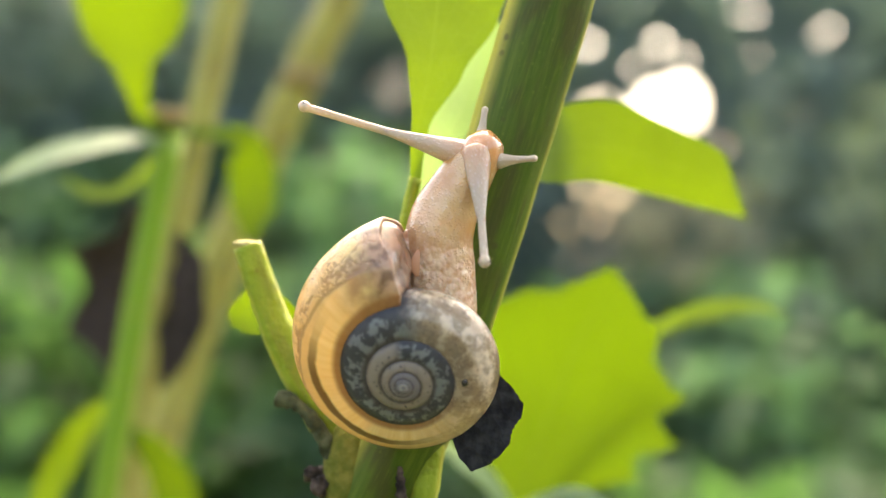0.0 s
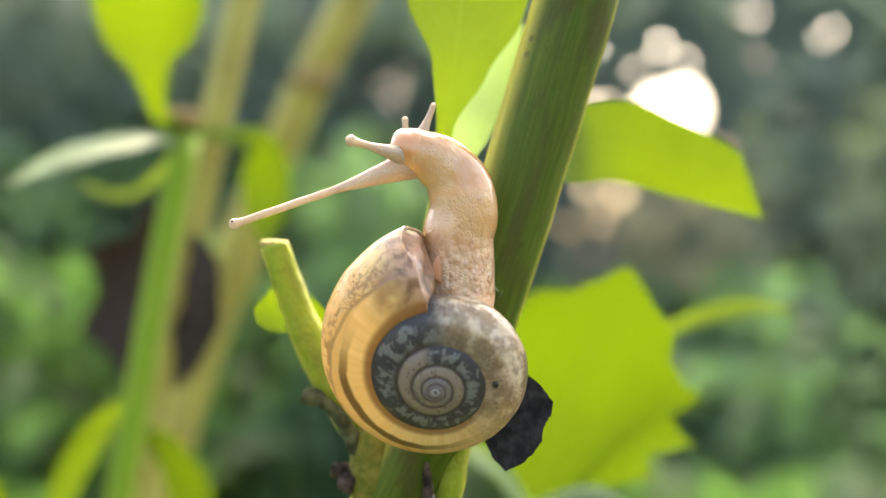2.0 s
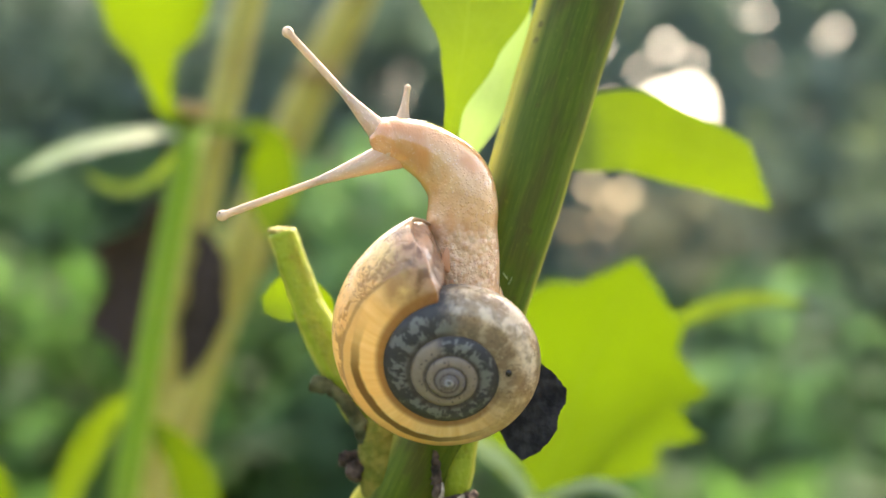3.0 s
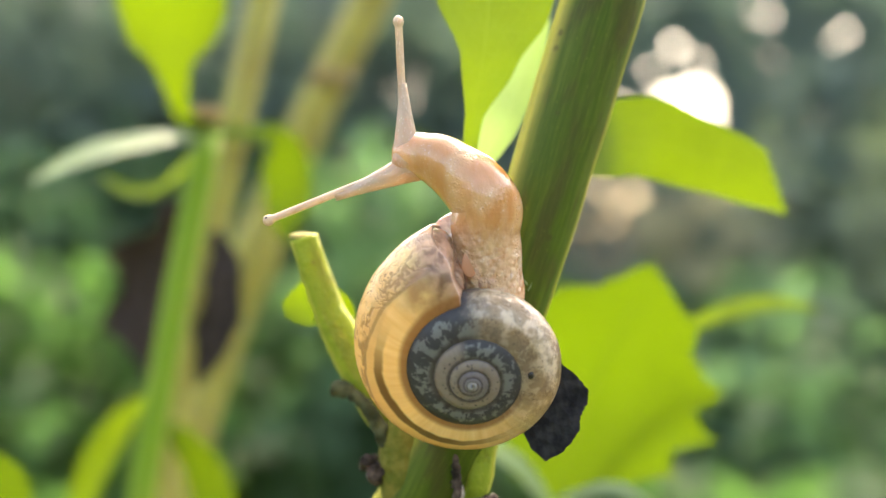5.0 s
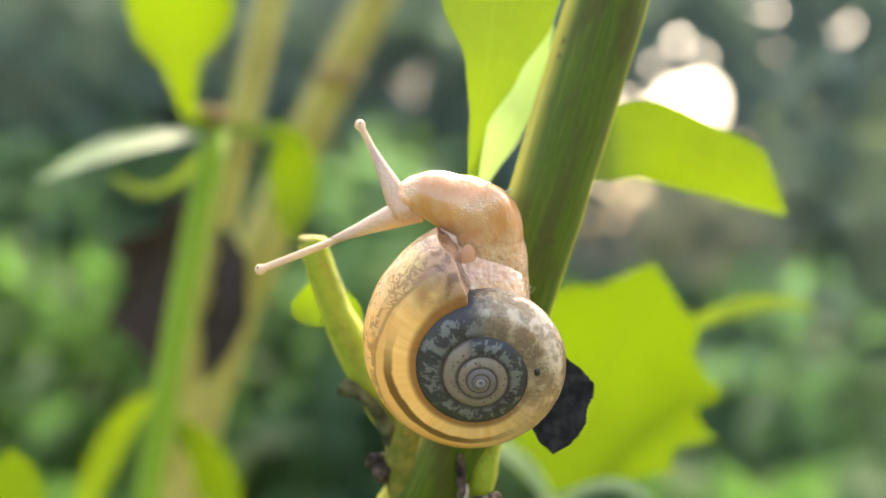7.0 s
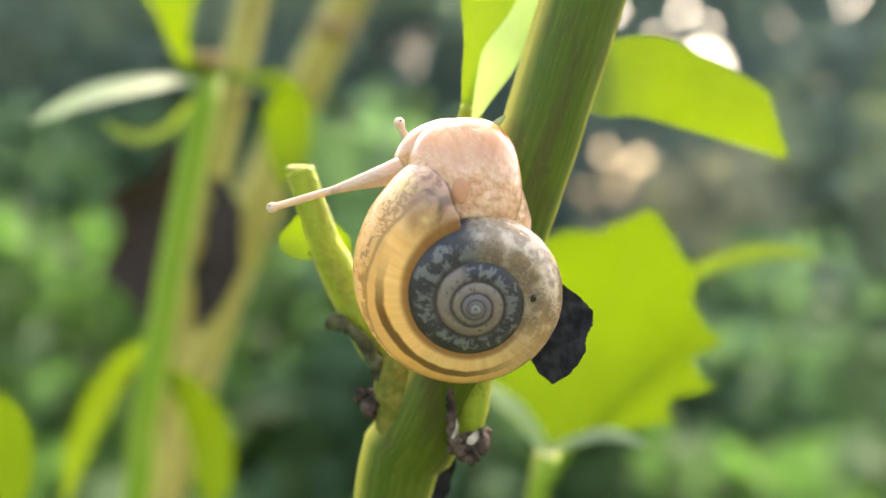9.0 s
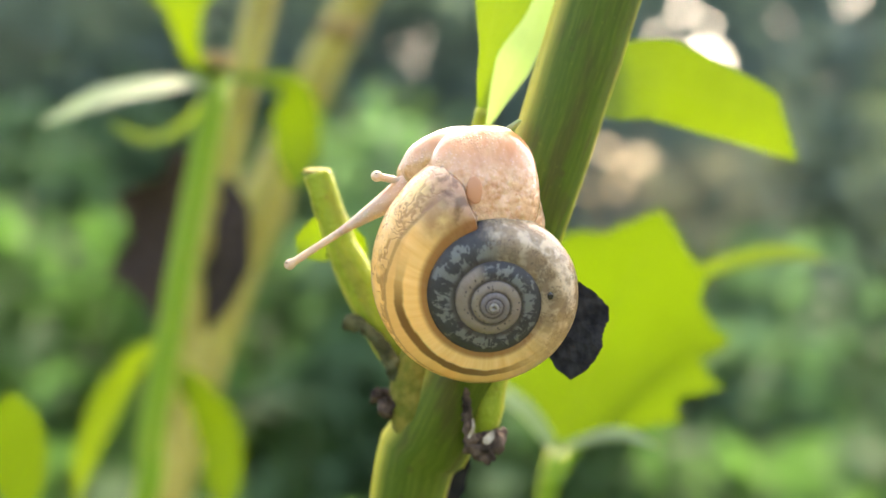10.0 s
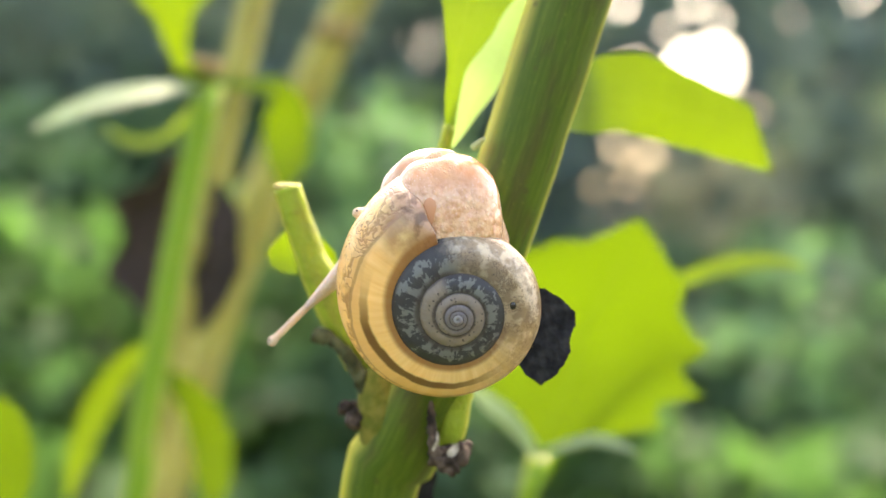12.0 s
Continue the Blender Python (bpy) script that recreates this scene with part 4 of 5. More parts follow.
def on_shell(th, v, lift=0.0):
    """A place on the shell, th turns back from the mouth and v round the whorl."""
    out, a, b, deep = shell_ring(th)
    v *= 2 * math.pi
    rad = out - a - (a + lift) * math.cos(v)
    ang = radians(98) + 2 * math.pi * th - mouth_lean(th, rad, out)
    return Vector((rad * math.cos(ang), deep - (b + lift) * math.sin(v), rad * math.sin(ang)))


def build_shell():
    bm = bmesh.new()
    uv = bm.loops.layers.uv.new("UVMap")
    per, sides = 72, 40
    count = int(TURNS * per)
    rings = []
    for i in range(count + 1):
        th = i / per
        out, a, b, deep = shell_ring(th)
        ang = radians(98) + 2 * math.pi * th
        ring = []
        for k in range(sides):
            v = 2 * math.pi * k / sides
            rad = out - a - a * math.cos(v)
            d = deep - b * math.sin(v)
            bumpy = 1 + 0.006 * noise.noise((th * 26, math.cos(v) * 1.5, math.sin(v) * 1.5))
            rad *= bumpy
            lean = ang - mouth_lean(th, rad, out)
            ring.append(bm.verts.new((rad * math.cos(lean), d, rad * math.sin(lean))))
        rings.append(ring)
    for i in range(count):
        for k in range(sides):
            m = (k + 1) % sides
            f = bm.faces.new((rings[i][k], rings[i][m], rings[i + 1][m], rings[i + 1][k]))
            for loop, (uu, vv) in zip(f.loops, ((i, k), (i, k + 1), (i + 1, k + 1), (i + 1, k))):
                loop[uv].uv = (TURNS - uu / per, vv / sides)
    bm.faces.new(rings[-1])
    # rounded lip, turned a little inward
    last = rings[0]
    mid = sum((v.co for v in last), Vector()) / sides
    inner = [bm.verts.new(v.co.lerp(mid, 0.06) + Vector((0.0001, 0, 0))) for v in last]
    deep = [bm.verts.new(v.co.lerp(mid, 0.10) + Vector((-0.0012, 0, -0.0001))) for v in last]
    for r0, r1 in ((last, inner), (inner, deep)):
        for k in range(sides):
            m = (k + 1) % sides
            f = bm.faces.new((r0[m], r0[k], r1[k], r1[m]))
            for loop in f.loops:
                loop[uv].uv = (TURNS, 0.3)
    bmesh.ops.recalc_face_normals(bm, faces=bm.faces)
    return bm


def piece(name, bm, material, parent, label=""):
    """A part whose mesh lies round its own origin, to be moved."""
    me = bpy.data.meshes.new(name)
    bm.to_mesh(me)
    bm.free()
    me.materials.append(material)
    me.polygons.foreach_set("use_smooth", [True] * len(me.polygons))
    ob = new(name, me)
    ob.parent = parent
    if label:
        ob["label"] = label
    return ob


def turned(profile, sides=20, bend=0.0):
    """A body of revolution round z: (height, radius) pairs; bend bows it sideways."""
    bm = bmesh.new()
    rings = []
    top = profile[-1][0]
    for h, r in profile:
        off = bend * math.sin(math.pi * max(h, 0) / top)
        rings.append([bm.verts.new((off + r * math.cos(2 * math.pi * k / sides), r * math.sin(2 * math.pi * k / sides), h)) for k in range(sides)])
    for r0, r1 in zip(rings, rings[1:]):
        for k in range(sides):
            m = (k + 1) % sides
            bm.faces.new((r0[k], r0[m], r1[m], r1[k]))
    bm.faces.new(rings[0][::-1])
    bm.faces.new(rings[-1])
    return bm


def feeler(length, root, tip, bulb, count=26):
    """A tentacle's profile: a wide root, a slim shaft and a small bulb."""
    rows = []
    for i in range(count + 1):
        t = i / count
        r = tip + (root - tip) * (1 - t) ** 2.2
        rows.append((t * length * 0.94, r * min(1.0, 0.6 + 4 * t)))
    rows += [(length * 0.94 + bulb * s, max(tip, bulb * c)) if s < 1.2 else (length * 0.94 + bulb * s, bulb * c) for s, c in ((0.3, 0.85), (0.8, 1.0), (1.3, 0.95), (1.7, 0.7), (1.95, 0.3), (2.0, 0.05))]
    return rows


NECK = 84
snail = thing("snail", SNAIL, "small snail with amber and slate shell climbing a stem", "snail")
for node in SKIN:
    node.object = snail
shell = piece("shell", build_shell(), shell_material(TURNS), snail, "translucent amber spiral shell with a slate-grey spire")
hole = piece("hole", lump((0, 0, 0), (0.00022, 0.00016, 0.00028), 3.0, 0.3, 2), EYE, shell, "tiny dark hole")
hole.location = (0.0040, 0.00142, -0.00035)
def build_collar():
    """The soft rim that fills the shell's mouth and swells out of it."""
    bm = bmesh.new()
    out, a, b, deep = shell_ring(0)
    ang = radians(98)
    way = Vector((math.sin(ang), 0, -math.cos(ang)))
    rings = []
    for i in range(9):
        t = i / 8
        size, push = math.cos(t * math.pi * 0.5) * 0.97, (-0.25 + 0.7 * math.sin(t * math.pi * 0.5)) * 0.0008
        ring = []
        for k in range(32):
            v = 2 * math.pi * k / 32
            rad = out - a - a * math.cos(v) * size
            lean = ang - mouth_lean(0, rad, out)
            p = Vector((rad * math.cos(lean), deep - b * math.sin(v) * size, rad * math.sin(lean))) + way * push
            ring.append(bm.verts.new(p + way * 0.0002 * noise.noise(p * 1200)))
        rings.append(ring)
    for r0, r1 in zip(rings, rings[1:]):
        for k in range(32):
            m = (k + 1) % 32
            bm.faces.new((r0[k], r0[m], r1[m], r1[k]))
    bmesh.ops.recalc_face_normals(bm, faces=bm.faces)
    return bm


collar = piece("collar", build_collar(), COLLAR, snail, "soft brownish collar in the shell mouth")
mantle = piece("mantle", lump((0, 0.0007, 0.0003), (0.0027, 0.0010, 0.0030), 1.0, 0.06, 5), MANTLE, snail, "glossy mantle at the shell mouth")
breathing_pore = piece("breathing_pore", lump((0, 0, 0), (0.00056, 0.00007, 0.00095), 1.0, 0.12, 3), PORE, snail, "small orange breathing pore")


def build_body():
    """The drawn-in body: a squarish dome with soft folds."""
    bm = bmesh.new()
    bmesh.ops.create_icosphere(bm, subdivisions=5, radius=1.0)
    for v in bm.verts:
        c = v.co
        size = (abs(c.x) ** 2.5 + abs(c.y) ** 2.5 + abs(c.z) ** 2.5) ** (-1 / 2.5)
        fold = 1 + 0.018 * noise.noise((c.x * 2.2, c.y * 2.2, c.z * 1.2)) + 0.008 * math.sin(c.x * 9 + 2 * noise.noise(c * 2)) * max(0.0, -c.y)
        v.co = Vector((c.x * 0.0039, c.y * 0.0028, c.z * 0.0044)) * (size * fold)
    return bm


body = piece("body", build_body(), FLESH, snail, "pale contracted flesh under the neck")
foot = piece("foot", lump((0, 0, 0), (0.0022, 0.0014, 0.0052), 2.0, 0.08, 4), FLESH, snail, "pale foot pressed to the stem")


def build_fold(r):
    """One fold of the neck: a rounded barrel whose sides shade on into its neighbours."""
    bm = bmesh.new()
    half, rows, sides = r * 1.2, 18, 40
    loops = []
    for i in range(1, rows):
        a = math.pi * i / rows
        loops.append([bm.verts.new((r * math.sin(a) * math.cos(2 * math.pi * k / sides), r * math.sin(a) * math.sin(2 * math.pi * k / sides), -half * math.cos(a))) for k in range(sides)])
    for r0, r1 in zip(loops, loops[1:]):
        for k in range(sides):
            m = (k + 1) % sides
            bm.faces.new((r0[k], r0[m], r1[m], r1[k]))
    bm.faces.new(loops[0][::-1])
    bm.faces.new(loops[-1])
    return bm


def even_out(ob):
    """Lets the light run on smoothly from fold to fold."""
    top = max(v.co.z for v in ob.data.vertices)
    ob.data.normals_split_custom_set_from_vertices([Vector((v.co.x, v.co.y, Vector((v.co.x, v.co.y)).length * (v.co.z / top) ** 5)).normalized() for v in ob.data.vertices])


neck = []
for i in range(NECK):
    neck.append(piece("neck_fold", build_fold(ramp([0.00255, 0.00258, 0.00255, 0.00240, 0.00203, 0.00162], i / (NECK - 1))), FLESH, snail))
    even_out(neck[-1])
head = piece("head", lump((0, 0, 0), (0.0016, 0.00155, 0.0020), 5.0, 0.08, 4), FLESH, snail, "pinkish head")
eye_stalks = []
for shaft, cone, wide in ((0.0086, 0.0066, 0.00088), (0.0074, 0.0056, 0.00080)):
    root = piece("eye_stalk", turned([(-0.0009, 0.0003), (-0.0006, 0.0006), (-0.0003, 0.8 * (0.00033 + wide))] + [(cone * k / 14, 0.00026 + (wide + 0.00007) * (1 - k / 14) ** 1.2) for k in range(15)]), TENTACLE_ROOT, snail, "translucent root of an eye stalk")
    rod = piece("eye_stalk", turned(feeler(shaft, 0.00029, 0.00027, 0.00040)), TENTACLE, snail, "slim translucent eye stalk")
    e = piece("eye", lump((0, 0, 0), (0.00012, 0.00012, 0.00014), 1.0, 0.1, 2), EYE, rod, "dark eye dot")
    e.location = (0.00024, 0.00018, shaft * 0.94 + 0.00045)
    eye_stalks.append((root, rod))
speck = piece("speck", lump((0, 0, 0), (0.00006, 0.00013, 0.00013), 1.0, 0.2, 2), EYE, eye_stalks[0][0], "dark speck on the skin")
speck.location = (0.00048, 0.00012, 0.0029)
feeler_up = piece("feeler", turned(feeler(0.0026, 0.0007, 0.00022, 0.00025, 14)), TENTACLE, snail, "short feeler")
feeler_down = piece("feeler", turned(feeler(0.0026, 0.0007, 0.00022, 0.00025, 14)), TENTACLE, snail, "short feeler")


def build_scrap():
    """The black leaf scrap stuck behind the shell."""
    spine = [mm(0.9, 0.3, 4.5), mm(0.4, 0.1, 2.2), mm(-0.3, -0.2, -0.3), mm(-0.9, -0.3, -2.5)]
    bm = blade(spine, [0.0002, 0.00145, 0.0024, 0.0024, 0.0020, 0.0021, 0.00175, 0.0012, 0.0001], [0.0003, 0.0015, 0.0025, 0.0025, 0.0025, 0.0023, 0.0019, 0.0013, 0.0001],
               (0.1, -1, 0), 0, 0, 0.1, 0.06, 90, 24, 0.0002, ragged=0.09)
    ob = piece("leaf_scrap", bm, BLACK, None)
    tagged(ob, "black withered scrap of leaf stuck behind the shell", "leaf")
    return ob


scrap = build_scrap()
build_plant()
build_toothed_plant()
build_left_plant()
build_background()


# ---- movement ----
NECK_ROWS = []


def neck_row(t, *points):
    """The neck's middle line at t seconds, from the shell to the head, in millimetres."""
    NECK_ROWS.append((t, [mm(*p) for p in points]))


neck_row(0, (1.90, -2.90, 3.50), (1.85, -2.90, 5.20), (1.80, -2.90, 7.00), (1.72, -2.90, 8.80), (1.68, -2.90, 10.40), (1.95, -2.90, 11.90), (2.55, -2.89, 13.30), (3.50, -2.93, 14.90), (4.43, -3.08, 16.29))
neck_row(0.5, (1.80, -2.90, 4.00), (1.75, -2.90, 5.60), (1.70, -2.90, 7.20), (1.65, -2.90, 8.80), (1.68, -2.91, 10.40), (2.00, -2.91, 11.90), (2.40, -2.90, 13.30), (2.75, -2.92, 14.80), (2.81, -3.07, 15.88))
neck_row(1, (1.60, -2.90, 4.20), (1.60, -2.90, 5.80), (1.60, -2.90, 7.40), (1.60, -2.90, 9.00), (1.75, -2.92, 10.60), (2.15, -2.92, 12.00), (2.40, -2.91, 13.30), (2.25, -2.91, 14.60), (1.62, -3.07, 15.40))
neck_row(1.5, (1.45, -2.90, 4.80), (1.40, -2.90, 6.50), (1.35, -2.90, 8.20), (1.40, -2.90, 10.00), (1.85, -2.93, 11.60), (2.20, -2.93, 13.10), (2.10, -2.91, 14.60), (1.33, -2.96, 15.90), (0.15, -3.08, 16.60))
neck_row(2, (1.25, -2.90, 6.71), (1.20, -2.90, 8.06), (1.15, -2.90, 9.45), (1.15, -2.90, 10.91), (1.50, -2.94, 12.18), (1.45, -2.93, 13.58), (0.98, -2.92, 14.88), (-0.20, -2.98, 16.09), (-1.66, -3.08, 16.79))
neck_row(2.5, (1.00, -2.90, 5.63), (1.00, -2.90, 7.13), (0.95, -2.90, 8.64), (0.90, -2.90, 10.20), (1.00, -2.95, 11.72), (0.95, -2.94, 13.24), (0.33, -2.92, 14.67), (-1.05, -2.98, 15.98), (-2.68, -3.08, 16.70))
neck_row(3, (0.90, -2.90, 5.74), (0.90, -2.90, 7.27), (0.85, -2.90, 8.82), (0.75, -2.90, 10.43), (0.85, -2.95, 11.99), (0.60, -2.94, 13.48), (-0.32, -2.93, 14.77), (-1.90, -2.98, 15.96), (-3.64, -3.08, 16.61))
neck_row(3.5, (1.05, -2.90, 5.59), (1.05, -2.90, 7.15), (1.00, -2.90, 8.73), (0.95, -2.90, 10.41), (1.20, -2.96, 11.96), (0.85, -2.95, 13.44), (-0.12, -2.93, 14.67), (-1.70, -2.97, 15.96), (-3.41, -3.08, 16.66))
neck_row(5.5, (1.24, -3.10, 6.67), (0.99, -3.51, 8.06), (0.92, -3.89, 9.44), (0.84, -4.25, 10.85), (1.05, -4.64, 12.20), (0.16, -4.49, 13.42), (-1.01, -4.01, 14.22), (-2.43, -3.52, 14.99), (-3.65, -3.16, 15.19))
neck_row(6, (1.13, -3.10, 6.33), (0.90, -3.50, 7.70), (0.87, -3.88, 9.06), (0.85, -4.24, 10.47), (1.13, -4.64, 11.77), (0.15, -4.45, 12.88), (-1.12, -3.97, 13.47), (-2.59, -3.50, 13.98), (-3.77, -3.16, 14.00))
neck_row(6.5, (1.18, -3.10, 6.48), (1.01, -3.49, 7.87), (0.99, -3.87, 9.22), (0.88, -4.25, 10.59), (0.95, -4.65, 11.90), (-0.23, -4.44, 12.85), (-1.58, -3.99, 13.30), (-3.08, -3.51, 13.70), (-4.26, -3.16, 13.62))
neck_row(8.5, (1.96, -3.00, 6.59), (1.59, -3.63, 7.61), (1.19, -4.21, 8.59), (0.59, -4.61, 9.31), (-0.07, -4.74, 10.58), (-1.03, -4.26, 11.20), (-1.94, -3.50, 11.58), (-2.69, -2.84, 11.85), (-3.14, -1.69, 11.98))
neck_row(9, (1.91, -3.00, 6.49), (1.54, -3.71, 7.49), (1.11, -4.32, 8.52), (0.62, -4.68, 9.38), (0.01, -4.63, 10.67), (-0.99, -4.06, 11.23), (-1.96, -3.26, 11.47), (-2.92, -2.68, 11.28), (-3.55, -1.67, 11.06))
neck_row(9.5, (1.66, -3.00, 6.56), (1.37, -3.71, 7.70), (0.96, -4.32, 8.82), (0.34, -4.68, 9.70), (-0.53, -4.63, 10.95), (-1.72, -4.07, 11.33), (-2.85, -3.28, 11.39), (-3.95, -2.70, 11.06), (-4.66, -1.67, 10.75))
neck_row(10, (1.75, -3.00, 6.68), (1.39, -3.74, 7.75), (0.92, -4.36, 8.82), (0.31, -4.72, 9.66), (-0.69, -4.57, 10.70), (-1.92, -4.06, 10.97), (-3.03, -3.35, 10.94), (-3.99, -2.77, 10.62), (-4.58, -1.68, 10.32))
neck_row(10.5, (1.95, -3.00, 6.69), (1.59, -3.71, 7.74), (1.14, -4.32, 8.78), (0.55, -4.69, 9.61), (-0.32, -4.60, 10.73), (-1.49, -4.05, 11.11), (-2.47, -3.29, 11.01), (-3.28, -2.71, 10.56), (-3.83, -1.67, 10.18))
neck_row(11, (1.98, -3.00, 6.48), (1.58, -3.70, 7.50), (1.11, -4.31, 8.51), (0.51, -4.68, 9.31), (-0.31, -4.62, 10.46), (-1.44, -4.04, 10.87), (-2.37, -3.26, 10.76), (-3.15, -2.69, 10.32), (-3.70, -1.67, 9.96))
neck_row(11.5, (2.06, -3.00, 6.48), (1.65, -3.73, 7.43), (1.16, -4.34, 8.39), (0.57, -4.69, 9.16), (-0.23, -4.63, 10.26), (-1.35, -4.06, 10.54), (-2.26, -3.30, 10.38), (-2.98, -2.72, 10.02), (-3.46, -1.67, 9.74))
neck_row(12, (1.92, -3.00, 6.50), (1.52, -3.73, 7.46), (1.04, -4.33, 8.44), (0.46, -4.67, 9.24), (-0.26, -4.65, 10.42), (-1.36, -4.06, 10.75), (-2.25, -3.27, 10.57), (-2.97, -2.70, 10.13), (-3.46, -1.67, 9.79))


def neck_poses(points):
    """The poses of the folds along the line, turned on from fold to fold with no twist."""
    line = curve(points, NECK)
    way, turn, out = Vector((0, 0, 1)), Matrix.Identity(3).to_quaternion(), []
    for i, p in enumerate(line):
        ahead = (line[min(i + 1, NECK - 1)] - line[max(i - 1, 0)]).normalized()
        turn = way.rotation_difference(ahead) @ turn
        way = ahead
        out.append(Matrix.Translation(p) @ turn.to_matrix().to_4x4())
    return out


def aim(x, y, z, dx, dy, dz):
    """A pose in millimetres, its z axis along the way given."""
    turn = Vector((dx, dy, dz)).to_track_quat("Z", "Y").to_matrix().to_4x4()
    return Matrix.Translation(mm(x, y, z)) @ turn


def flat(x, y, z, lean):
    """A pose in millimetres, leaned in the plane of the picture."""
    return pose(x / 1000, y / 1000, z / 1000, 0, lean)


def motions():
    # the shell turns a little as the body draws in
    for held in (shell, collar):
        walk(held, [
            (0, flat(-0.66, -8.80, 0.84, -0.00) @ pose(0, 0, 0, 24.5, 0, -5.0)),
            (0.5, flat(-0.57, -8.80, 0.68, -0.01) @ pose(0, 0, 0, 24.4, 0, -4.9)),
            (1, flat(-0.53, -8.80, 0.46, -1.58) @ pose(0, 0, 0, 24.3, 0, -4.7)),
            (1.5, flat(-0.60, -8.80, 0.38, -2.87) @ pose(0, 0, 0, 24.2, 0, -4.6)),
            (2, flat(-0.49, -8.80, 0.26, -3.43) @ pose(0, 0, 0, 24.1, 0, -4.4)),
            (2.5, flat(-0.42, -8.80, 0.10, -4.06) @ pose(0, 0, 0, 24.0, 0, -4.3)),
            (3, flat(-0.20, -8.80, -0.03, -5.25) @ pose(0, 0, 0, 23.8, 0, -4.1)),
            (3.5, flat(-0.11, -8.80, -0.02, -6.62) @ pose(0, 0, 0, 23.5, 0, -4.0)),
            (5.5, flat(-0.05, -8.80, 0.14, -6.62) @ pose(0, 0, 0, 22.5, 0, -2.7)),
            (6, flat(0.06, -8.80, 0.21, -7.30) @ pose(0, 0, 0, 22.0, 0, -2.3)),
            (6.5, flat(0.15, -8.80, 0.36, -7.34) @ pose(0, 0, 0, 21.5, 0, -2.0)),
            (8.5, flat(0.38, -8.80, 0.47, -9.57) @ pose(0, 0, 0, 18.5, 0, -0.7)),
            (9, flat(0.52, -8.80, 0.54, -9.71) @ pose(0, 0, 0, 18.0, 0, -0.3)),
            (9.5, flat(0.52, -8.80, 0.67, -11.06) @ pose(0, 0, 0, 17.5, 0, 0.0)),
            (10, flat(0.58, -8.80, 0.77, -11.02) @ pose(0, 0, 0, 16.8, 0, 0.4)),
            (10.5, flat(0.80, -8.80, 0.85, -13.04) @ pose(0, 0, 0, 16.0, 0, 0.8)),
            (11, flat(0.87, -8.80, 0.95, -13.02) @ pose(0, 0, 0, 15.5, 0, 1.2)),
            (11.5, flat(0.91, -8.80, 1.03, -13.85) @ pose(0, 0, 0, 15.0, 0, 1.6)),
            (12, flat(0.89, -8.80, 1.14, -13.92) @ pose(0, 0, 0, 14.5, 0, 2.0)),
        ])
    walk(mantle, [
        (0, flat(0.84, -4.31, 8.44, -5.00)),
        (0.5, flat(0.93, -4.32, 8.28, -5.01)),
        (1, flat(0.76, -4.29, 8.10, -6.58)),
        (1.5, flat(0.52, -4.26, 8.04, -7.87)),
        (2, flat(0.55, -4.34, 7.94, -8.43)),
        (2.5, flat(0.54, -4.38, 7.79, -9.06)),
        (3, flat(0.60, -4.39, 7.68, -10.25)),
        (3.5, flat(0.50, -4.37, 7.70, -11.62)),
        (5.5, flat(-0.55, -5.10, 9.10, -24.00)),
        (6, flat(-0.60, -5.15, 9.15, -24.00)),
        (6.5, flat(-0.60, -5.20, 9.30, -24.00)),
        (8.5, flat(0.59, -6.14, 8.21, -14.57)),
        (9, flat(0.71, -6.34, 8.28, -14.71)),
        (9.5, flat(0.53, -6.26, 8.42, -16.06)),
        (10, flat(0.60, -6.35, 8.51, -16.02)),
        (10.5, flat(0.55, -6.35, 8.59, -18.04)),
        (11, flat(0.62, -6.50, 8.69, -18.02)),
        (11.5, flat(0.55, -6.59, 8.76, -18.85)),
        (12, flat(0.52, -6.60, 8.88, -18.92)),
    ])
    walk(breathing_pore, [
        (0, flat(0.34, -5.01, 9.03, 8.00)),
        (0.5, flat(0.26, -5.00, 8.86, 7.99)),
        (1, flat(0.18, -4.99, 8.68, 6.42)),
        (1.5, flat(-0.10, -4.98, 8.87, 5.13)),
        (2, flat(-0.13, -5.09, 8.55, 4.57)),
        (2.5, flat(-0.16, -5.20, 8.24, 3.94)),
        (3, flat(-0.08, -5.22, 8.19, 2.75)),
        (3.5, flat(-0.00, -5.24, 8.13, 1.38)),
        (5.5, flat(-0.25, -5.94, 8.34, 1.38)),
        (6, flat(-0.25, -5.81, 7.45, 0.70)),
        (6.5, flat(-0.46, -6.02, 9.05, 0.66)),
        (8.5, flat(-0.79, -7.68, 9.06, -1.57)),
        (9, flat(-0.55, -7.68, 8.56, -1.71)),
        (9.5, flat(-0.68, -7.69, 8.65, -3.06)),
        (10, flat(-0.80, -7.69, 8.74, -3.02)),
        (10.5, flat(-0.92, -7.67, 8.88, -5.04)),
        (11, flat(-1.03, -7.65, 9.03, -5.02)),
        (11.5, flat(-1.07, -7.65, 8.81, -5.85)),
        (12, flat(-1.11, -7.64, 8.60, -5.92)),
    ])
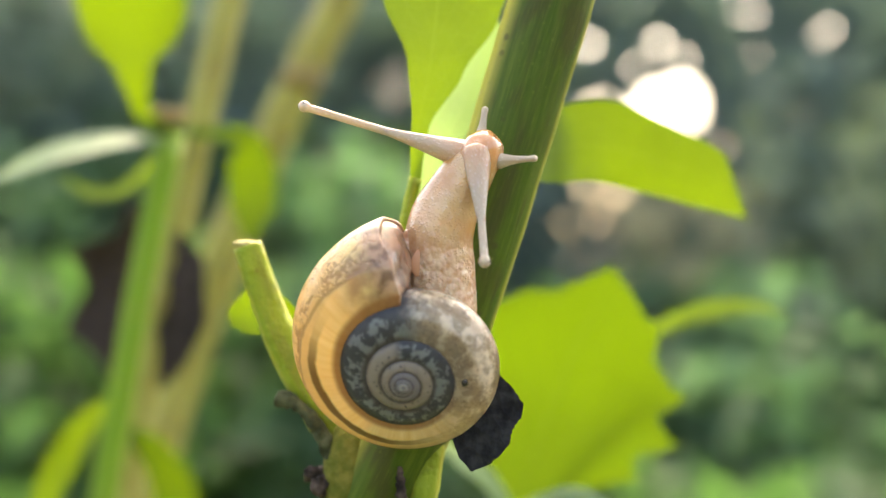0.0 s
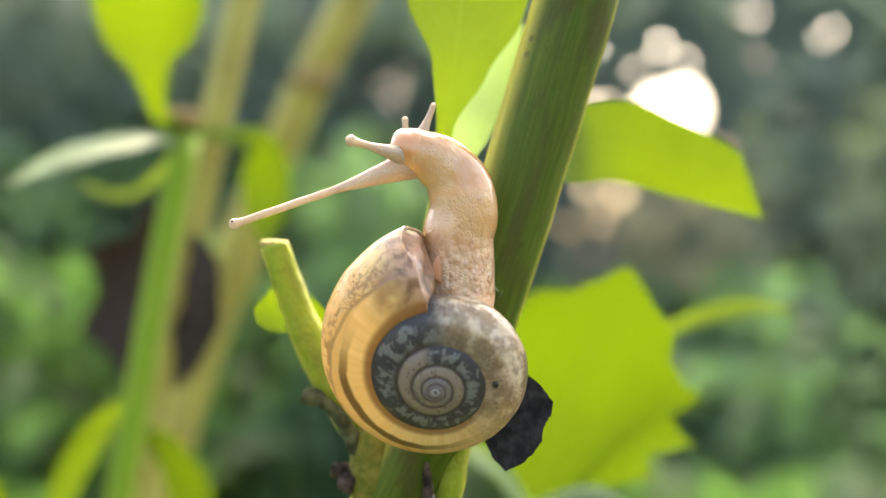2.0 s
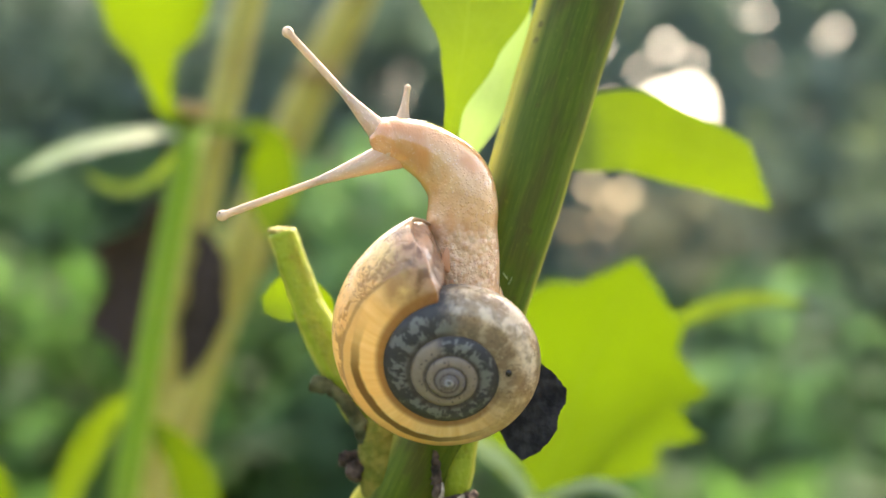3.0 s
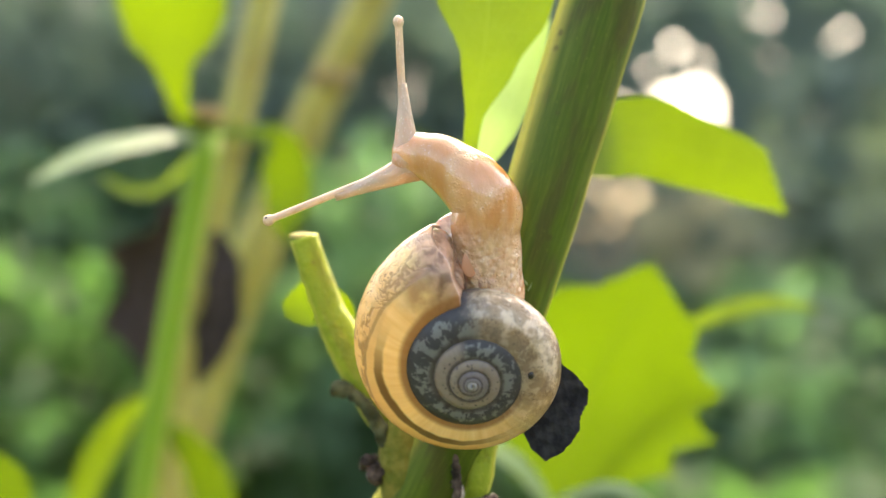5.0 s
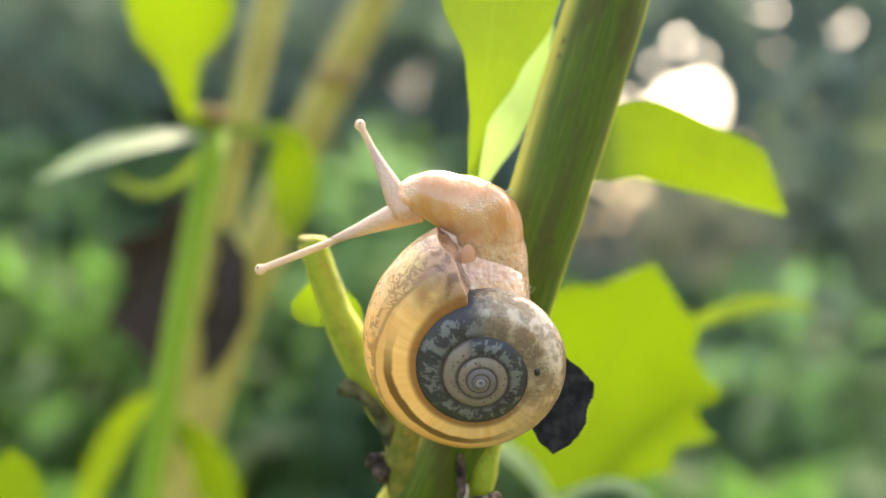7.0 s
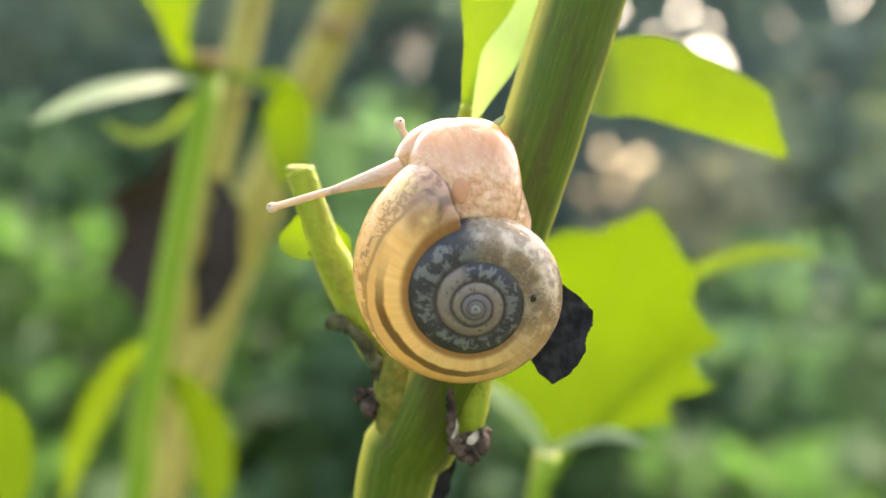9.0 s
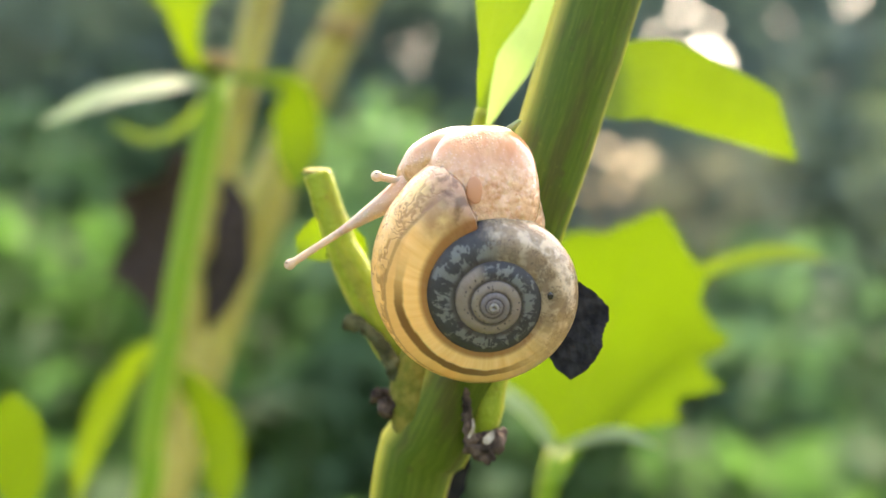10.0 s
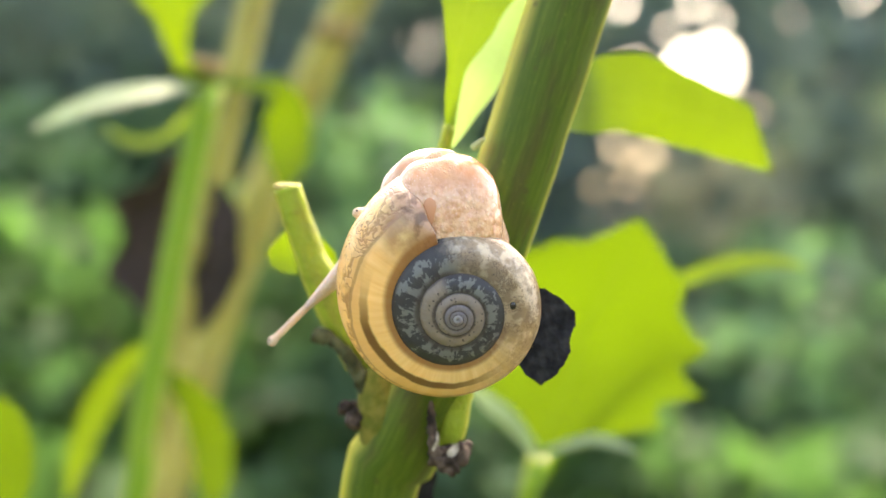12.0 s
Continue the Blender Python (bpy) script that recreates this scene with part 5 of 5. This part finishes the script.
    walk(scrap, [
        (0, flat(2.94, -1.00, -13.41, -0.00)),
        (0.5, flat(3.03, -1.00, -13.57, -0.01)),
        (1, flat(3.19, -1.00, -13.63, -1.58)),
        (1.5, flat(3.21, -1.00, -13.59, -2.87)),
        (2, flat(3.35, -1.00, -13.64, -3.43)),
        (2.5, flat(3.47, -1.00, -13.74, -4.06)),
        (3, flat(3.76, -1.00, -13.75, -5.25)),
        (3.5, flat(3.94, -1.00, -13.59, -6.62)),
        (5.5, flat(4.01, -1.00, -13.43, -6.62)),
        (6, flat(4.15, -1.00, -13.30, -7.30)),
        (6.5, flat(4.25, -1.00, -13.14, -7.34)),
        (8.5, flat(4.61, -1.00, -12.79, -9.57)),
        (9, flat(4.75, -1.00, -12.70, -9.71)),
        (9.5, flat(4.83, -1.00, -12.42, -11.06)),
        (10, flat(4.89, -1.00, -12.34, -11.02)),
        (10.5, flat(5.22, -1.00, -12.03, -13.04)),
        (11, flat(5.28, -1.00, -11.93, -13.02)),
        (11.5, flat(5.36, -1.00, -11.76, -13.85)),
        (12, flat(5.35, -1.00, -11.64, -13.92)),
    ])
    walk(body, [
        (0, flat(0.10, -3.00, 1.00, 0.0)),
        (3.5, flat(0.10, -3.00, 1.00, -4.0)),
        (5.5, flat(-0.20, -3.40, 2.60, -5.0)),
        (6, flat(-0.25, -3.60, 3.50, -5.0)),
        (6.5, flat(-0.30, -3.80, 4.60, -6.0)),
        (8.5, flat(-0.15, -4.90, 9.50, -8.0)),
        (9, flat(-0.25, -4.90, 9.20, -8.0)),
        (9.5, flat(-0.20, -4.90, 9.10, -8.0)),
        (10, flat(-0.15, -4.90, 8.95, -8.0)),
        (10.5, flat(-0.05, -4.90, 8.75, -8.0)),
        (11, flat(0.00, -4.90, 8.55, -8.0)),
        (11.5, flat(0.00, -4.90, 8.40, -8.0)),
        (12, flat(0.00, -4.90, 8.30, -8.0)),
    ])
    walk(foot, [
        (0, flat(1.20, -0.30, 2.50, 17)),
        (12, flat(1.20, -0.30, 2.50, 17)),
    ])
    # the neck bends to the side and draws in, fold by fold
    lines = [(t, neck_poses(points)) for t, points in NECK_ROWS]
    for i, fold in enumerate(neck):
        walk(fold, [(t, poses[i]) for t, poses in lines])
    walk(head, [
        (0, aim(4.53, -3.10, 16.45, 0.52, -0.12, 0.84)),
        (0.5, aim(2.79, -3.10, 16.05, 0.04, -0.15, 0.99)),
        (1, aim(1.49, -3.10, 15.52, -0.52, -0.15, 0.84)),
        (1.5, aim(-0.06, -3.10, 16.72, -0.83, -0.09, 0.56)),
        (2, aim(-1.89, -3.10, 16.76, -0.84, -0.07, 0.53)),
        (2.5, aim(-2.94, -3.10, 16.66, -0.86, -0.07, 0.51)),
        (3, aim(-3.91, -3.10, 16.55, -0.89, -0.06, 0.45)),
        (3.5, aim(-3.69, -3.10, 16.60, -0.88, -0.06, 0.48)),
        (5.5, aim(-3.89, -3.10, 15.12, -0.96, 0.25, 0.13)),
        (6, aim(-4.01, -3.10, 13.90, -0.97, 0.24, -0.00)),
        (6.5, aim(-4.48, -3.10, 13.50, -0.97, 0.25, -0.07)),
        (8.5, aim(-3.22, -1.50, 11.92, -0.41, 0.91, -0.00)),
        (9, aim(-3.64, -1.50, 10.95, -0.56, 0.79, -0.27)),
        (9.5, aim(-4.77, -1.50, 10.62, -0.59, 0.74, -0.33)),
        (10, aim(-4.68, -1.50, 10.20, -0.55, 0.79, -0.28)),
        (10.5, aim(-3.93, -1.50, 10.07, -0.56, 0.78, -0.29)),
        (11, aim(-3.79, -1.50, 9.85, -0.57, 0.78, -0.28)),
        (11.5, aim(-3.55, -1.50, 9.63, -0.53, 0.82, -0.23)),
        (12, aim(-3.54, -1.50, 9.68, -0.53, 0.80, -0.28)),
    ])
    walk(eye_stalks[0][0], [
        (0, aim(4.16, -2.96, 16.41, -0.956, -0.084, 0.281)),
        (0.5, aim(2.61, -2.97, 16.16, -0.997, -0.074, 0.033)),
        (1, aim(1.62, -2.97, 15.46, -0.995, -0.071, -0.072)),
        (1.5, aim(0.03, -2.97, 15.97, -0.982, -0.071, -0.173)),
        (2, aim(-1.57, -2.97, 16.14, -0.943, -0.074, -0.325)),
        (2.5, aim(-2.73, -2.97, 15.97, -0.899, -0.075, -0.432)),
        (3, aim(-3.58, -3.00, 15.82, -0.939, -0.037, -0.341)),
        (3.5, aim(-3.32, -3.00, 15.86, -0.981, -0.041, -0.187)),
        (5.5, aim(-3.84, -3.00, 14.97, -0.912, -0.043, -0.408)),
        (6, aim(-4.16, -3.00, 13.86, -0.916, -0.042, -0.398)),
        (6.5, aim(-4.67, -3.00, 13.14, -0.941, -0.039, -0.337)),
        (8.5, aim(-3.12, -1.90, 11.19, -0.837, 0.085, -0.540)),
        (9, aim(-3.68, -1.81, 10.39, -0.957, -0.017, -0.290)),
        (9.5, aim(-4.86, -1.81, 9.90, -0.912, -0.018, -0.410)),
        (10, aim(-5.17, -1.81, 9.22, -0.835, -0.018, -0.550)),
        (10.5, aim(-5.44, -1.50, 8.84, -0.689, 0.000, -0.724)),
        (11, aim(-5.70, -1.19, 7.10, -0.556, 0.018, -0.831)),
        (11.5, aim(-5.77, -1.19, 6.08, -0.499, 0.019, -0.867)),
        (12, aim(-6.02, -1.19, 5.77, -0.705, 0.019, -0.709)),
    ])
    walk(eye_stalks[0][1], [
        (0, aim(0.47, -3.28, 17.49, -0.956, -0.084, 0.281)),
        (0.5, aim(-2.67, -3.36, 16.33, -0.997, -0.074, 0.033)),
        (1, aim(-4.30, -3.39, 15.04, -0.995, -0.071, -0.072)),
        (1.5, aim(-5.68, -3.39, 14.96, -0.982, -0.071, -0.173)),
        (2, aim(-6.59, -3.36, 14.41, -0.943, -0.074, -0.325)),
        (2.5, aim(-7.41, -3.36, 13.72, -0.899, -0.075, -0.432)),
        (3, aim(-8.13, -3.18, 14.17, -0.939, -0.037, -0.341)),
        (3.5, aim(-6.90, -3.15, 15.18, -0.981, -0.041, -0.187)),
        (5.5, aim(-6.64, -3.13, 13.72, -0.912, -0.043, -0.408)),
        (6, aim(-7.23, -3.14, 12.53, -0.916, -0.042, -0.398)),
        (6.5, aim(-8.53, -3.16, 11.76, -0.941, -0.039, -0.337)),
        (8.5, aim(-4.82, -1.73, 10.09, -0.837, 0.085, -0.540)),
        (9, aim(-6.01, -1.85, 9.69, -0.957, -0.017, -0.290)),
        (9.5, aim(-6.87, -1.85, 9.00, -0.912, -0.018, -0.410)),
        (10, aim(-7.08, -1.85, 7.96, -0.835, -0.018, -0.550)),
        (10.5, aim(-7.27, -1.50, 6.91, -0.689, 0.000, -0.724)),
        (11, aim(-6.73, -1.16, 5.56, -0.556, 0.018, -0.831)),
        (11.5, aim(-6.60, -1.16, 4.62, -0.499, 0.019, -0.867)),
        (12, aim(-7.11, -1.16, 4.67, -0.705, 0.019, -0.709)),
    ])
    walk(eye_stalks[1][0], [
        (0, aim(4.30, -3.90, 16.59, 0.054, -0.479, -0.876)),
        (0.5, aim(2.75, -3.78, 16.15, -0.163, -0.618, -0.769)),
        (1, aim(2.16, -2.95, 16.42, -0.525, -0.424, -0.738)),
        (1.5, aim(-0.35, -2.07, 16.13, -0.478, -0.878, 0.018)),
        (2, aim(-0.98, -2.12, 16.08, -0.721, -0.674, 0.161)),
        (2.5, aim(-3.02, -3.52, 15.91, -0.683, -0.183, 0.708)),
        (3, aim(-3.93, -3.30, 15.99, -0.677, -0.063, 0.733)),
        (3.5, aim(-3.93, -3.31, 16.16, -0.435, -0.058, 0.899)),
        (5.5, aim(-4.80, -3.29, 14.65, -0.038, -0.082, 0.996)),
        (6, aim(-4.89, -3.27, 13.39, -0.181, -0.096, 0.979)),
        (6.5, aim(-5.25, -3.27, 12.88, -0.404, -0.098, 0.909)),
        (8.5, aim(-4.24, -2.51, 8.46, 0.367, 0.221, 0.904)),
        (9, aim(-2.15, -2.52, 7.32, -0.423, 0.077, 0.903)),
        (9.5, aim(-1.17, -1.05, 8.20, -0.843, -0.288, 0.454)),
        (10, aim(-1.28, -1.41, 8.54, -0.970, -0.160, 0.183)),
        (10.5, aim(-1.43, -1.57, 10.60, -0.932, -0.062, -0.358)),
        (11, aim(-1.17, -1.42, 11.55, -0.768, -0.086, -0.634)),
        (11.5, aim(-1.31, -1.34, 11.90, -0.685, -0.097, -0.722)),
        (12, aim(-0.64, -0.27, 10.55, -0.888, -0.328, -0.323)),
    ])
    walk(eye_stalks[1][1], [
        (0, aim(4.36, -4.45, 15.59, 0.054, -0.479, -0.876)),
        (0.5, aim(2.71, -3.93, 15.97, -0.163, -0.618, -0.769)),
        (1, aim(2.27, -2.86, 16.57, -0.525, -0.424, -0.738)),
        (1.5, aim(-0.31, -2.00, 16.13, -0.478, -0.878, 0.018)),
        (2, aim(-0.86, -2.02, 16.05, -0.721, -0.674, 0.161)),
        (2.5, aim(-3.50, -3.65, 16.41, -0.683, -0.183, 0.708)),
        (3, aim(-6.44, -3.54, 18.71, -0.677, -0.063, 0.733)),
        (3.5, aim(-5.87, -3.57, 20.17, -0.435, -0.058, 0.899)),
        (5.5, aim(-4.85, -3.40, 16.00, -0.038, -0.082, 0.996)),
        (6, aim(-4.92, -3.29, 13.55, -0.181, -0.096, 0.979)),
        (6.5, aim(-5.28, -3.27, 12.95, -0.404, -0.098, 0.909)),
        (8.5, aim(-4.45, -2.63, 7.95, 0.367, 0.221, 0.904)),
        (9, aim(-1.90, -2.57, 6.78, -0.423, 0.077, 0.903)),
        (9.5, aim(-0.64, -0.87, 7.91, -0.843, -0.288, 0.454)),
        (10, aim(-0.73, -1.32, 8.44, -0.970, -0.160, 0.183)),
        (10.5, aim(-0.99, -1.54, 10.77, -0.932, -0.062, -0.358)),
        (11, aim(-0.71, -1.37, 11.93, -0.768, -0.086, -0.634)),
        (11.5, aim(-0.88, -1.28, 12.35, -0.685, -0.097, -0.722)),
        (12, aim(-0.12, -0.07, 10.74, -0.888, -0.328, -0.323)),
    ])
    walk(feeler_up, [
        (0, aim(4.56, -3.08, 17.22, 0.149, 0.223, 0.963)),
        (0.5, aim(2.75, -3.06, 17.18, 0.140, 0.215, 0.966)),
        (1, aim(0.86, -3.00, 16.79, 0.078, 0.000, 0.997)),
        (1.5, aim(-0.90, -3.00, 16.71, 0.025, 0.000, 1.000)),
        (2, aim(-2.51, -3.00, 16.38, -0.039, 0.000, 0.999)),
        (2.5, aim(-3.35, -1.71, 17.03, -0.343, -0.881, 0.324)),
        (3, aim(-2.33, -2.00, 16.15, -0.780, 0.000, 0.625)),
        (3.5, aim(-2.50, -2.00, 15.66, -0.708, 0.000, 0.706)),
        (5.5, aim(-1.49, -2.00, 14.33, -0.895, 0.000, 0.447)),
        (6, aim(-1.37, -2.00, 13.34, -0.958, 0.000, 0.287)),
        (6.5, aim(-1.64, -2.00, 13.13, -0.981, 0.000, 0.195)),
        (8.5, aim(0.21, -2.00, 11.72, -1.000, 0.000, -0.008)),
        (9, aim(-0.42, -2.00, 10.96, -1.000, 0.000, -0.011)),
        (9.5, aim(-1.33, -2.00, 11.05, -1.000, 0.000, -0.011)),
        (10, aim(-1.65, -2.00, 10.37, -1.000, 0.000, -0.011)),
        (10.5, aim(-0.46, -2.00, 10.40, -1.000, 0.000, -0.011)),
        (11, aim(-0.34, -2.00, 10.18, -1.000, 0.000, -0.012)),
        (11.5, aim(-0.30, -2.00, 10.38, -1.000, 0.000, -0.014)),
        (12, aim(-0.48, -2.00, 10.44, -1.000, 0.000, -0.014)),
    ])
    walk(feeler_down, [
        (0, aim(5.69, -3.44, 16.13, 0.975, -0.217, 0.052)),
        (0.5, aim(3.94, -3.00, 16.32, 0.859, 0.000, 0.512)),
        (1, aim(2.27, -2.00, 16.60, 0.590, 0.000, 0.807)),
        (1.5, aim(0.84, -1.60, 17.45, 0.270, 0.231, 0.935)),
        (2, aim(-1.62, -2.00, 17.68, 0.372, 0.000, 0.928)),
        (2.5, aim(-2.62, -3.00, 17.58, 0.105, 0.000, 0.995)),
        (3, aim(-3.48, -3.00, 17.66, 0.156, 0.000, 0.988)),
        (3.5, aim(-3.20, -3.00, 17.28, 0.501, 0.000, 0.865)),
        (5.5, aim(-0.92, -2.00, 14.25, -0.958, 0.000, 0.287)),
        (6, aim(-1.03, -2.00, 12.87, -0.929, 0.000, 0.371)),
        (6.5, aim(-1.38, -2.00, 13.55, -1.000, 0.000, -0.001)),
        (8.5, aim(0.21, -2.00, 11.72, -1.000, 0.000, -0.008)),
        (9, aim(-0.42, -2.00, 10.96, -1.000, 0.000, -0.011)),
        (9.5, aim(-1.33, -2.00, 11.05, -1.000, 0.000, -0.011)),
        (10, aim(-1.65, -2.00, 10.37, -1.000, 0.000, -0.011)),
        (10.5, aim(-0.46, -2.00, 10.40, -1.000, 0.000, -0.011)),
        (11, aim(-0.34, -2.00, 10.18, -1.000, 0.000, -0.012)),
        (11.5, aim(-0.30, -2.00, 10.38, -1.000, 0.000, -0.014)),
        (12, aim(-0.48, -2.00, 10.44, -1.000, 0.000, -0.014)),
    ])


motions()
